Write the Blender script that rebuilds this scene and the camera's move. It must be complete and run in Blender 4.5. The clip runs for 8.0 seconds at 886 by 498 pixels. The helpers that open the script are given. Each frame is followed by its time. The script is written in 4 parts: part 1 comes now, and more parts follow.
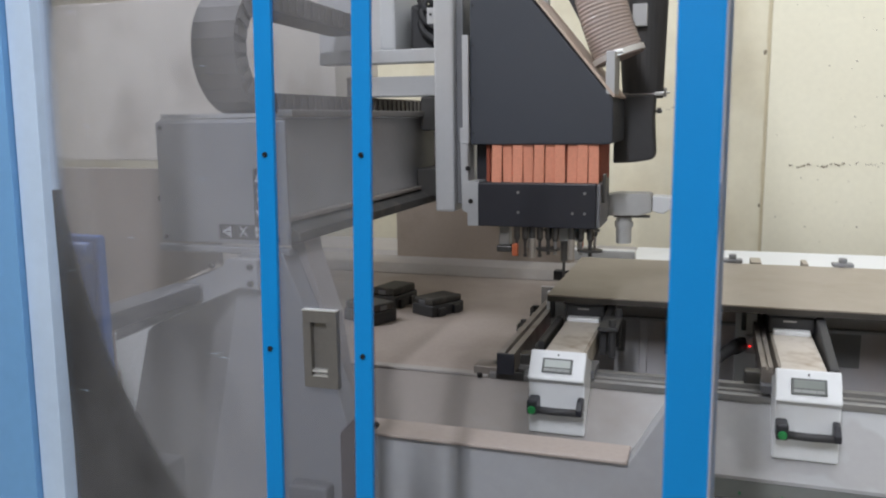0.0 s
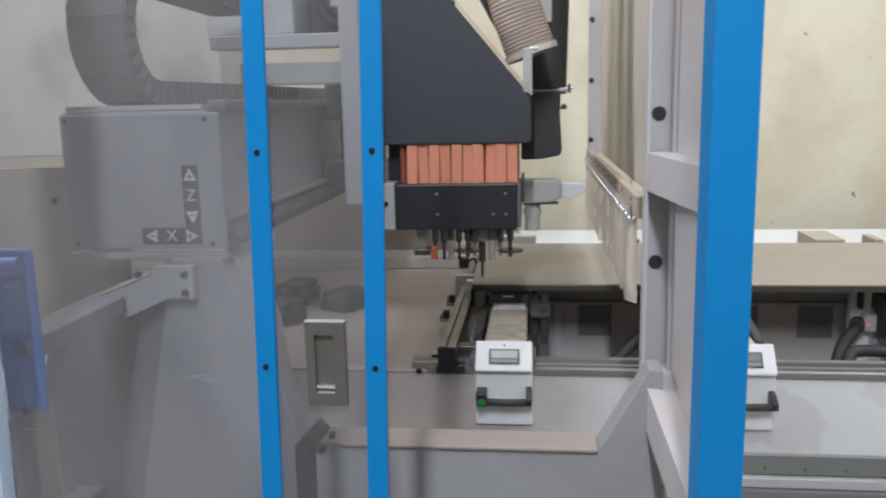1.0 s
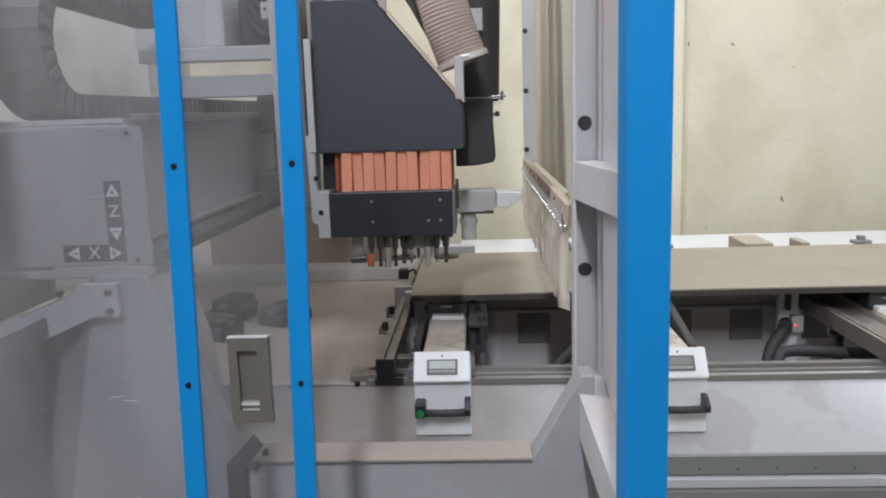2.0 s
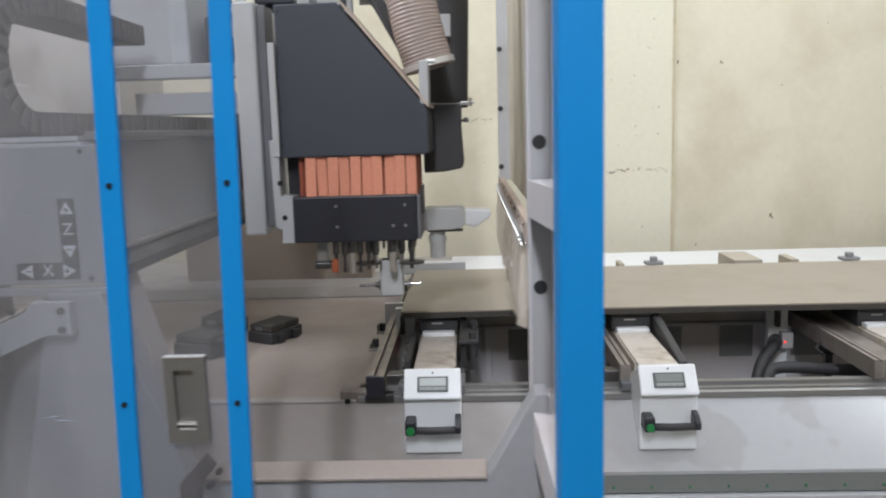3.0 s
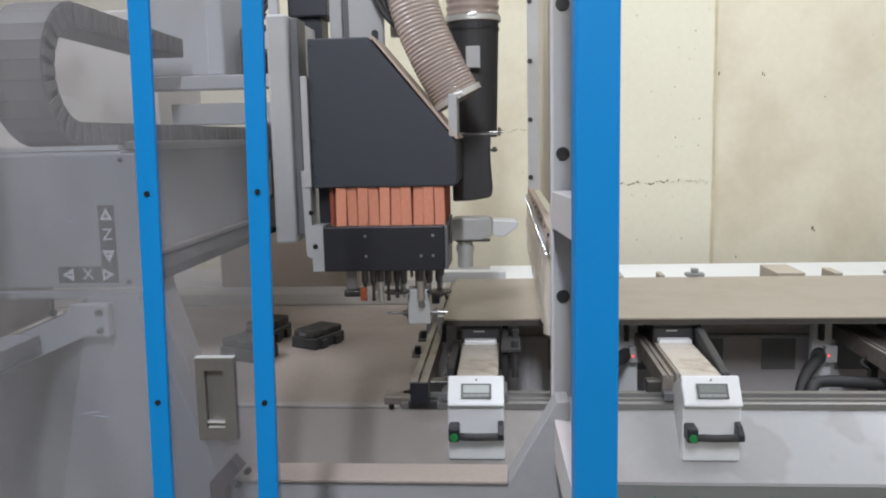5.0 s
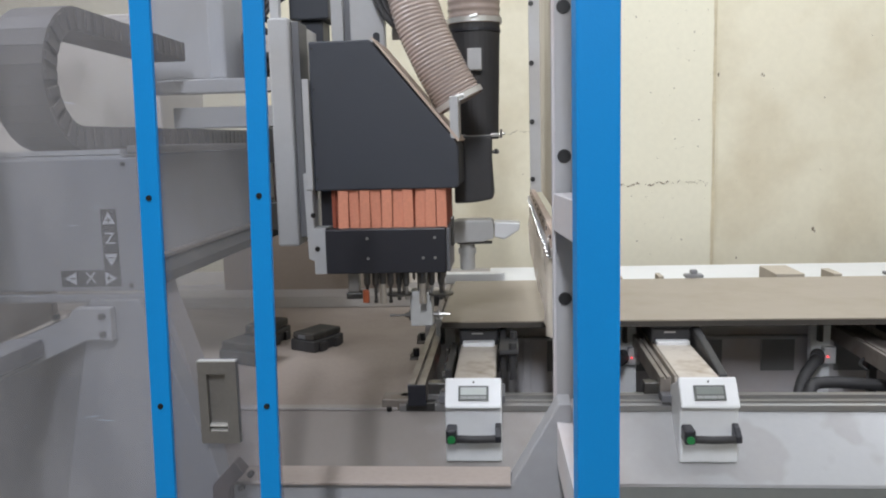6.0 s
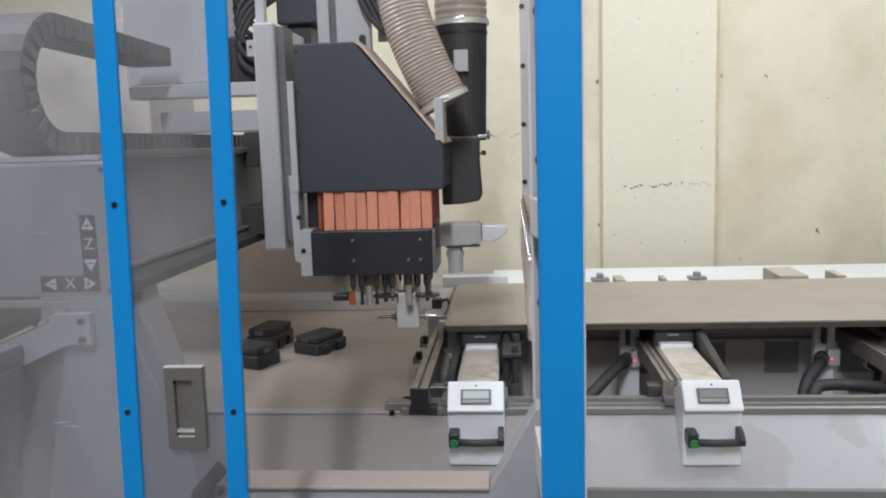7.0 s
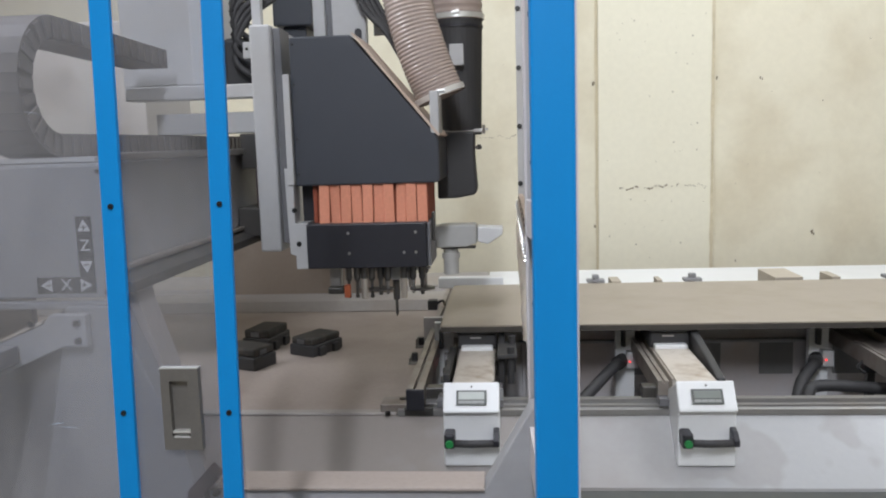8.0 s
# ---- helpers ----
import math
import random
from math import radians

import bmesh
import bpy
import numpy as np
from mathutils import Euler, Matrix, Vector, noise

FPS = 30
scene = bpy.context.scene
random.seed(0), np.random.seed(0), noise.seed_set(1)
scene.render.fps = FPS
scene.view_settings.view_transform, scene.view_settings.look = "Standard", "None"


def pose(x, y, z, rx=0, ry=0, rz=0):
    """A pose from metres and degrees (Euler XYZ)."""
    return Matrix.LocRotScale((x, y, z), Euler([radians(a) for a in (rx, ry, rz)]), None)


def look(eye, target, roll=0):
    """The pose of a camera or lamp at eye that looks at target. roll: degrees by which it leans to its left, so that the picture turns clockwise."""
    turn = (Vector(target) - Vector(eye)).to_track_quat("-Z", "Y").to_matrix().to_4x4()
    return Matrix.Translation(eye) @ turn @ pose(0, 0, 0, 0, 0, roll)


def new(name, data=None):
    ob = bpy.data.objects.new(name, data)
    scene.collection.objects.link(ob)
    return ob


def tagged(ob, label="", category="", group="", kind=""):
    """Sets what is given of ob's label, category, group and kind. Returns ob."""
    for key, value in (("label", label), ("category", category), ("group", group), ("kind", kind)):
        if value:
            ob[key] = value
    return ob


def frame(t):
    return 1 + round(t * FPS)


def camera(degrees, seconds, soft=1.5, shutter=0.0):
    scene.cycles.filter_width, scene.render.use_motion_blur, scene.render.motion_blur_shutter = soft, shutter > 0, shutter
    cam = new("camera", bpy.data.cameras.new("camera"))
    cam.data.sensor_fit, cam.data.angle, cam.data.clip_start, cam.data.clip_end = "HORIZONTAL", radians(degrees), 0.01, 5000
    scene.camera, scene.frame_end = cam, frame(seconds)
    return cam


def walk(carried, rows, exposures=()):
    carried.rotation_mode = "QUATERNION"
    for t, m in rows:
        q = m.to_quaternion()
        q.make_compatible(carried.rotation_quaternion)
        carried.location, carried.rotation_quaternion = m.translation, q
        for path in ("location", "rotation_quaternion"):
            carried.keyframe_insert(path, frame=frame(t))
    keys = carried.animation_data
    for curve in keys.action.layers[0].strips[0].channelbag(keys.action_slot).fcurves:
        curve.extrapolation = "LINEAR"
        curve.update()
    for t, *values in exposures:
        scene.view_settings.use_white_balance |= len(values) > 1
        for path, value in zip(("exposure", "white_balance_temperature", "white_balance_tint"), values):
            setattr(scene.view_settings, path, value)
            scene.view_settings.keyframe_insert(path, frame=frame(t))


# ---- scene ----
def cam_pose(x, y, z, yaw, pitch, lean):
    return pose(x, y, z, 90 + pitch, 0, yaw) @ pose(0, 0, 0, 0, 0, lean)


cam = camera(57.15, 8.0, soft=2.0, shutter=0.4)
walk(cam, [
    (0.00, cam_pose(0.331, -1.936, 1.432, 18.33, -9.11, -0.70)),
    (0.30, cam_pose(0.224, -1.905, 1.434, 15.34, -9.84, -1.00)),
    (0.50, cam_pose(0.179, -1.890, 1.430, 12.66, -9.89, -0.80)),
    (0.60, cam_pose(0.147, -1.901, 1.439, 11.14, -10.11, -0.73)),
    (1.00, cam_pose(0.075, -1.922, 1.442, 6.62, -10.31, -1.28)),
    (1.50, cam_pose(0.094, -1.917, 1.441, 3.72, -10.20, -1.96)),
    (2.80, cam_pose(0.100, -1.920, 1.441, 2.16, -8.61, -1.62)),
    (3.00, cam_pose(0.100, -1.918, 1.444, 2.06, -8.56, -1.65)),
    (3.50, cam_pose(0.090, -1.926, 1.446, 2.52, -8.16, -1.49)),
    (4.00, cam_pose(0.073, -1.939, 1.445, 3.37, -7.98, -1.29)),
    (4.50, cam_pose(0.068, -1.947, 1.446, 4.16, -7.92, -1.09)),
    (6.00, cam_pose(0.086, -1.951, 1.449, 4.55, -7.71, -1.53)),
    (6.50, cam_pose(0.088, -1.949, 1.450, 4.65, -7.69, -1.61)),
    (7.00, cam_pose(0.091, -1.948, 1.452, 4.84, -7.57, -1.76)),
    (7.50, cam_pose(0.093, -1.949, 1.452, 4.94, -7.51, -1.78)),
    (8.00, cam_pose(0.094, -1.954, 1.453, 4.60, -7.48, -1.73)),
])

# ---- light ----
world = bpy.data.worlds.new("hall_daylight")
scene.world = world
world.use_nodes = True
wn = world.node_tree.nodes
sky = wn.new("ShaderNodeTexSky")
sky.sky_type, sky.sun_disc = "NISHITA", False
sky.sun_elevation, sky.sun_rotation = radians(50), radians(160)
wn["Background"].inputs["Strength"].default_value = 0.1
world.node_tree.links.new(sky.outputs["Color"], wn["Background"].inputs["Color"])


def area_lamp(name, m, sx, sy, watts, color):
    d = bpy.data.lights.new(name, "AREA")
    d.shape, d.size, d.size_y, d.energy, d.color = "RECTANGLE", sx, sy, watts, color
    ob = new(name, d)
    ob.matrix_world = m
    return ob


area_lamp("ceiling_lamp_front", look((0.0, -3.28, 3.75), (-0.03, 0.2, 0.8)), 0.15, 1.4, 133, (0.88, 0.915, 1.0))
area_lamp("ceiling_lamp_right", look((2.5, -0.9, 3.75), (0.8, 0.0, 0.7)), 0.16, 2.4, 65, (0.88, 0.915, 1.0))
# Unseen lamp added to lift the back wall and the deck.
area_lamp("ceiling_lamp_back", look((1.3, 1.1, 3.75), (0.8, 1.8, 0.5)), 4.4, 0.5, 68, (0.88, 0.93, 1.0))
# Added fill without a known source; brightens the side frame's inner faces.
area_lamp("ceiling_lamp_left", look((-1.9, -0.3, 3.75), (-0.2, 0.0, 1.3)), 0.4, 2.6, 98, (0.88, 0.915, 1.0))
scene.view_settings.exposure = 0.0

# ---- materials ----


def material(name, color, rough=0.5, metal=0.0, grain=0.06, grain_size=60.0, stain=0.10, stain_size=4.0, stain_color=None,
             bump=0.02, specular=0.5):
    m = bpy.data.materials.new(name)
    m.use_nodes = True
    n, l = m.node_tree.nodes, m.node_tree.links
    b = n["Principled BSDF"]
    b.inputs["Roughness"].default_value, b.inputs["Metallic"].default_value = rough, metal
    b.inputs["Specular IOR Level"].default_value = specular
    co = n.new("ShaderNodeTexCoord")
    fine, wide = n.new("ShaderNodeTexNoise"), n.new("ShaderNodeTexNoise")
    for tex, size, detail in ((fine, grain_size, 4), (wide, stain_size, 5)):
        tex.inputs["Scale"].default_value, tex.inputs["Detail"].default_value = size, detail
        l.new(co.outputs["Object"], tex.inputs["Vector"])
    dark = stain_color or tuple(c * 0.55 for c in color)
    ramp = n.new("ShaderNodeMapRange")
    ramp.inputs["From Min"].default_value, ramp.inputs["From Max"].default_value = 0.48, 0.75
    ramp.inputs["To Max"].default_value = stain * 3
    l.new(wide.outputs["Fac"], ramp.inputs["Value"])
    mix = n.new("ShaderNodeMix")
    mix.data_type = "RGBA"
    mix.inputs["A"].default_value, mix.inputs["B"].default_value = (*color, 1), (*dark, 1)
    l.new(ramp.outputs["Result"], mix.inputs["Factor"])
    hsv = n.new("ShaderNodeHueSaturation")
    val = n.new("ShaderNodeMapRange")
    val.inputs["To Min"].default_value, val.inputs["To Max"].default_value = 1 - grain, 1 + grain
    l.new(fine.outputs["Fac"], val.inputs["Value"])
    l.new(val.outputs["Result"], hsv.inputs["Value"])
    l.new(mix.outputs["Result"], hsv.inputs["Color"])
    l.new(hsv.outputs["Color"], b.inputs["Base Color"])
    rr = n.new("ShaderNodeMapRange")
    rr.inputs["To Min"].default_value, rr.inputs["To Max"].default_value = max(rough - 0.08, 0.02), min(rough + 0.1, 1)
    l.new(wide.outputs["Fac"], rr.inputs["Value"])
    l.new(rr.outputs["Result"], b.inputs["Roughness"])
    if bump:
        bp = n.new("ShaderNodeBump")
        bp.inputs["Strength"].default_value, bp.inputs["Distance"].default_value = bump * 5, 0.002
        l.new(fine.outputs["Fac"], bp.inputs["Height"])
        l.new(bp.outputs["Normal"], b.inputs["Normal"])
    return m


BLUE = material("blue_powder_coat", (0.0, 0.235, 0.61), 0.5, grain=0.05, grain_size=400, stain=0.05, specular=0.3)
BLUE_DIM = material("blue_plate_paint", (0.008, 0.13, 0.48), 0.4, stain=0.15)
GREY = material("grey_machine_paint", (0.235, 0.24, 0.255), 0.45, grain=0.04, stain=0.12, stain_color=(0.27, 0.25, 0.23))
GREY_LIGHT = material("light_grey_paint", (0.44, 0.44, 0.445), 0.42, grain=0.04, stain=0.14, stain_color=(0.36, 0.32, 0.28))
GREY_FRAME = material("frame_grey_paint", (0.56, 0.54, 0.55), 0.45, grain=0.04, stain=0.2, stain_color=(0.56, 0.44, 0.37))
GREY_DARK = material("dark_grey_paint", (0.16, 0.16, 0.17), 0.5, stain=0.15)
SLATE = material("slate_hood_paint", (0.038, 0.042, 0.053), 0.55, grain=0.08, grain_size=300, stain=0.06)
BLACK = material("black_anodised", (0.020, 0.020, 0.026), 0.4, stain=0.06)
RUBBER = material("black_rubber", (0.042, 0.041, 0.043), 0.6, stain=0.08)
ORANGE = material("orange_bristle", (0.74, 0.30, 0.19), 0.7, grain=0.15, grain_size=120, stain=0.10)
ORANGE_DARK = material("orange_plastic", (0.50, 0.12, 0.045), 0.5, stain=0.2)
STEEL = material("machined_steel", (0.45, 0.44, 0.43), 0.3, 0.9, grain=0.1, stain=0.15)
STEEL_DARK = material("dark_tool_steel", (0.12, 0.115, 0.11), 0.35, 0.8, stain=0.15)
ALU = material("aluminium_profile", (0.30, 0.295, 0.29), 0.38, 0.6, stain=0.2, stain_color=(0.3, 0.26, 0.22))
WHITE = material("white_enamel", (0.76, 0.77, 0.78), 0.35, grain=0.02, stain=0.04)
WHITE_BASE = material("white_machine_bed_paint", (0.46, 0.468, 0.48), 0.4, grain=0.02, stain=0.08, stain_color=(0.5, 0.47, 0.42))
DECK = material("dusty_bed_paint", (0.36, 0.305, 0.272), 0.6, grain=0.10, grain_size=90, stain=0.25, stain_size=3.0, stain_color=(0.25, 0.205, 0.175))
DUSTY = material("dusty_support_top", (0.55, 0.50, 0.44), 0.6, grain=0.08, stain=0.3, stain_size=18, stain_color=(0.35, 0.28, 0.21))
PANEL = material("mdf_panel_face", (0.345, 0.30, 0.245), 0.5, grain=0.04, grain_size=25, stain=0.16, stain_size=6, stain_color=(0.29, 0.25, 0.18))
# Raw MDF edge, with the shadow below the face put into its colour.
PANEL_EDGE_SHADED = material("mdf_edge_shaded", (0.06, 0.053, 0.045), 0.8, grain=0.15)
WALL = material("cream_plaster", (0.675, 0.63, 0.495), 0.85, grain=0.05, grain_size=35, stain=0.2, stain_size=2.6, stain_color=(0.50, 0.43, 0.30), bump=0.05)
WALL_PALE = material("pale_cream_plaster", (0.70, 0.665, 0.535), 0.85, grain=0.05, grain_size=35, stain=0.08, stain_size=2.0, stain_color=(0.62, 0.57, 0.44), bump=0.05)
WALL_CRACK = material("crack_in_plaster", (0.22, 0.185, 0.13), 0.9)
CONCRETE = material("hall_floor_concrete", (0.30, 0.29, 0.27), 0.7, stain=0.2)
CEILING = material("hall_ceiling_paint", (0.6, 0.6, 0.58), 0.9)
CHAIN = material("cable_chain_plastic", (0.105, 0.094, 0.09), 0.6, stain=0.25, stain_color=(0.16, 0.135, 0.115))
PVC = material("milky_pvc_strip", (0.86, 0.83, 0.78), 0.35, stain=0.1)
pn = PVC.node_tree
thin, blend = pn.nodes.new("ShaderNodeBsdfTranslucent"), pn.nodes.new("ShaderNodeMixShader")
thin.inputs["Color"].default_value = (0.86, 0.80, 0.74, 1)
blend.inputs[0].default_value = 0.5
pn.links.new(pn.nodes["Principled BSDF"].outputs[0], blend.inputs[1])
pn.links.new(thin.outputs[0], blend.inputs[2])
pn.links.new(blend.outputs[0], pn.nodes["Material Output"].inputs["Surface"])
PLUG = material("black_plug", (0.02, 0.02, 0.02), 0.45)
SCREW = material("screw_black_oxide", (0.03, 0.028, 0.027), 0.4, 0.6)
GREEN = material("green_button", (0.02, 0.22, 0.06), 0.35)
LCD = material("lcd_glass", (0.24, 0.26, 0.245), 0.15)
LABEL_DARK = material("label_dark", (0.02, 0.02, 0.022), 0.5)
LABEL_LIGHT = material("label_light", (0.55, 0.55, 0.56), 0.5)

WALL_JOINT = material("dirty_joint", (0.56, 0.49, 0.345), 0.9, grain=0.15)
CHANNEL = material("channel_glossy_grey", (0.20, 0.21, 0.20), 0.15, stain=0.1)
GREEN_DIM = material("green_lens", (0.02, 0.16, 0.06), 0.3)
DECK_PALE = material("pale_dusty_cover", (0.37, 0.345, 0.33), 0.55, grain=0.08, stain=0.2, stain_color=(0.36, 0.30, 0.25))
ALU_DARK = material("dull_aluminium", (0.27, 0.255, 0.24), 0.42, 0.6, stain=0.2, stain_color=(0.18, 0.15, 0.12))
ALU_DUSTY = material("dusty_aluminium", (0.30, 0.27, 0.245), 0.45, 0.4, stain=0.3, stain_size=12, stain_color=(0.2, 0.165, 0.14))
# Paler, warmer grey that carries the light on the column's flank.
COLUMN_SIDE = material("column_side_lit", (0.31, 0.285, 0.275), 0.6, stain=0.2)
COVER = material("dusty_white_cover_paint", (0.435, 0.44, 0.45), 0.20, grain=0.04, stain=0.2, stain_size=2.5, stain_color=(0.275, 0.245, 0.228))


def dust_towards_left(m, x0, x1):
    """Sawdust film with a ragged edge that thickens from x0 to x1, and wiped patches."""
    n, l = m.node_tree.nodes, m.node_tree.links
    mix = [k for k in n if k.bl_idname == "ShaderNodeMix"][0]
    co, sep, tex = n.new("ShaderNodeTexCoord"), n.new("ShaderNodeSeparateXYZ"), n.new("ShaderNodeTexNoise")
    tex.inputs["Scale"].default_value, tex.inputs["Detail"].default_value = 5, 5
    ragged, ramp = n.new("ShaderNodeMath"), n.new("ShaderNodeMapRange")
    ragged.operation = "MULTIPLY_ADD"
    ragged.inputs[1].default_value = 0.9
    ramp.inputs["From Min"].default_value, ramp.inputs["From Max"].default_value = x0 + 0.45, x1 + 0.45
    l.new(co.outputs["Object"], sep.inputs["Vector"])
    l.new(co.outputs["Object"], tex.inputs["Vector"])
    l.new(tex.outputs["Fac"], ragged.inputs[0])
    l.new(sep.outputs["X"], ragged.inputs[2])
    l.new(ragged.outputs[0], ramp.inputs["Value"])
    patch, edge, both = n.new("ShaderNodeTexNoise"), n.new("ShaderNodeMapRange"), n.new("ShaderNodeMath")
    patch.inputs["Scale"].default_value, patch.inputs["Detail"].default_value = 4.2, 3
    edge.inputs["From Min"].default_value, edge.inputs["From Max"].default_value = 0.53, 0.565
    edge.inputs["To Max"].default_value = 0.30
    both.operation = "MAXIMUM"
    l.new(co.outputs["Object"], patch.inputs["Vector"])
    l.new(patch.outputs["Fac"], edge.inputs["Value"])
    l.new(edge.outputs["Result"], both.inputs[0])
    l.new(ramp.outputs["Result"], both.inputs[1])
    l.new(both.outputs[0], mix.inputs["Factor"])


dust_towards_left(COVER, 0.62, -0.10)
GREY_MID = material("mid_grey_paint", (0.35, 0.352, 0.365), 0.45, stain=0.2, stain_color=(0.27, 0.25, 0.235))
GREY_RECESS = material("recess_shade_grey", (0.22, 0.215, 0.21), 0.5, stain=0.2)
KEY = material("display_keys", (0.30, 0.31, 0.30), 0.4)
BEZEL = material("display_bezel_grey", (0.10, 0.105, 0.10), 0.4)
LCD_LIT = material("display_glass_bright", (0.50, 0.53, 0.51), 0.2)
CABINET = material("pale_dusty_cabinet", (0.55, 0.51, 0.46), 0.6, stain=0.25, stain_color=(0.27, 0.23, 0.2))
OFFCUT = material("pale_tan_board", (0.46, 0.405, 0.33), 0.65, stain=0.15)
BLACK_DUSTY = material("dusty_black", (0.035, 0.033, 0.031), 0.65, stain=0.3, stain_size=20, stain_color=(0.11, 0.095, 0.08))
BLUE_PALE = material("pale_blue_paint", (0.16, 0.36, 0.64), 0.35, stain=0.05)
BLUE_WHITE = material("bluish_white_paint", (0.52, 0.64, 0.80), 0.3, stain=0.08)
PULL = material("brushed_dull_steel", (0.19, 0.18, 0.17), 0.42, 0.5, grain=0.1, grain_size=200, stain=0.1)
STEEL_BRIGHT = material("bright_steel", (0.85, 0.85, 0.84), 0.3, 0.7, stain=0.05)
TAN_PANEL = material("tan_dusty_sheet", (0.33, 0.275, 0.235), 0.7, stain=0.2)
SIDE = material("cream_grey_sheet", (0.66, 0.61, 0.51), 0.6, stain=0.15, stain_color=(0.45, 0.36, 0.28))
SIDE_DUSTY = material("wood_dust_on_paint", (0.52, 0.42, 0.35), 0.8, grain=0.1, stain=0.25, stain_color=(0.42, 0.29, 0.22))
MAROON = material("dark_maroon_cover", (0.05, 0.030, 0.032), 0.5)
# Bristle orange again, with the shade under the hood put into the colour.
ORANGE_SHADED = material("shaded_orange_bristle", (0.30, 0.075, 0.04), 0.8, grain=0.2)
BRASS = material("pale_brass", (0.52, 0.47, 0.41), 0.35, 0.6)
HORN = material("pale_grey_casting", (0.48, 0.48, 0.47), 0.45, stain=0.12)
HOSE_INNER = material("hose_dust_lining", (0.40, 0.335, 0.30), 0.7, grain=0.1, stain=0.2)


def pane_material(name, haze):
    m = bpy.data.materials.new(name)
    m.use_nodes = True
    n, l = m.node_tree.nodes, m.node_tree.links
    out = n["Material Output"]
    n.remove(n["Principled BSDF"])
    clear, film, gloss = n.new("ShaderNodeBsdfTransparent"), n.new("ShaderNodeBsdfDiffuse"), n.new("ShaderNodeBsdfGlossy")
    clear.inputs["Color"].default_value = (0.86, 0.865, 0.89, 1)
    film.inputs["Color"].default_value = (0.47, 0.465, 0.48, 1)
    gloss.inputs["Roughness"].default_value = 0.04
    co, tex, mr = n.new("ShaderNodeTexCoord"), n.new("ShaderNodeTexNoise"), n.new("ShaderNodeMapRange")
    tex.inputs["Scale"].default_value, tex.inputs["Detail"].default_value = 4, 7
    tex.inputs["Roughness"].default_value = 0.62
    mp = n.new("ShaderNodeMapping")
    mp.inputs["Rotation"].default_value, mp.inputs["Scale"].default_value = (0, radians(35), 0), (1.6, 1.0, 0.6)
    mr.inputs["From Min"].default_value, mr.inputs["From Max"].default_value = 0.3, 0.7
    mr.inputs["To Min"].default_value, mr.inputs["To Max"].default_value = haze * 0.35, haze * 1.65
    l.new(co.outputs["Object"], mp.inputs["Vector"])
    l.new(mp.outputs["Vector"], tex.inputs["Vector"])
    l.new(tex.outputs["Fac"], mr.inputs["Value"])
    a, b, fr = n.new("ShaderNodeMixShader"), n.new("ShaderNodeMixShader"), n.new("ShaderNodeFresnel")
    fr.inputs["IOR"].default_value = 1.45
    l.new(mr.outputs["Result"], a.inputs[0])
    l.new(clear.outputs[0], a.inputs[1])
    l.new(film.outputs[0], a.inputs[2])
    l.new(fr.outputs[0], b.inputs[0])
    l.new(a.outputs[0], b.inputs[1])
    l.new(gloss.outputs[0], b.inputs[2])
    l.new(b.outputs[0], out.inputs["Surface"])
    return m


PANE = pane_material("scratched_acrylic", 0.15)
PANE_CLEAR = pane_material("clearer_acrylic", 0.085)


def glow_material(name, color, strength):
    m = bpy.data.materials.new(name)
    m.use_nodes = True
    b = m.node_tree.nodes["Principled BSDF"]
    b.inputs["Base Color"].default_value = (*color, 1)
    b.inputs["Emission Color"].default_value = (*color, 1)
    b.inputs["Emission Strength"].default_value = strength
    return m


LED = glow_material("red_indicator_light", (1.0, 0.02, 0.015), 3.0)


def hose_material():
    m = bpy.data.materials.new("clear_suction_hose")
    m.use_nodes = True
    n, l = m.node_tree.nodes, m.node_tree.links
    b = n["Principled BSDF"]
    b.inputs["Base Color"].default_value = (0.45, 0.365, 0.325, 1)
    b.inputs["Roughness"].default_value = 0.14
    co, tex, mr = n.new("ShaderNodeTexCoord"), n.new("ShaderNodeTexNoise"), n.new("ShaderNodeMapRange")
    tex.inputs["Scale"].default_value = 14
    mr.inputs["To Min"].default_value, mr.inputs["To Max"].default_value = 0.55, 0.95
    l.new(co.outputs["Object"], tex.inputs["Vector"])
    l.new(tex.outputs["Fac"], mr.inputs["Value"])
    l.new(mr.outputs["Result"], b.inputs["Alpha"])
    return m


HOSE_CLEAR = hose_material()

# ---- mesh helpers ----


def box(bm, x0, x1, y0, y1, z0, z1, bevel=0.0):
    m = Matrix.LocRotScale(((x0 + x1) / 2, (y0 + y1) / 2, (z0 + z1) / 2), None, (x1 - x0, y1 - y0, z1 - z0))
    g = bmesh.ops.create_cube(bm, size=1.0, matrix=m)
    if bevel:
        edges = list({e for v in g["verts"] for e in v.link_edges})
        bmesh.ops.bevel(bm, geom=edges, offset=bevel, segments=2, profile=0.5, affect="EDGES")
    return bm


def prism(bm, outline, a0, a1, axis="y", bevel=0.0):
    """A closed outline of two coordinates, pushed out along the axis from a0 to a1."""
    def spot(u, v, a):
        return {"y": (u, a, v), "x": (a, u, v), "z": (u, v, a)}[axis]
    lo = [bm.verts.new(spot(u, v, a0)) for u, v in outline]
    hi = [bm.verts.new(spot(u, v, a1)) for u, v in outline]
    faces = [bm.faces.new(lo), bm.faces.new(hi[::-1])]
    k = len(outline)
    for i in range(k):
        faces.append(bm.faces.new((lo[i], hi[i], hi[(i + 1) % k], lo[(i + 1) % k])))
    bmesh.ops.recalc_face_normals(bm, faces=faces)
    if bevel:
        edges = list({e for f in faces for e in f.edges})
        bmesh.ops.bevel(bm, geom=edges, offset=bevel, segments=2, profile=0.5, affect="EDGES")
    return bm


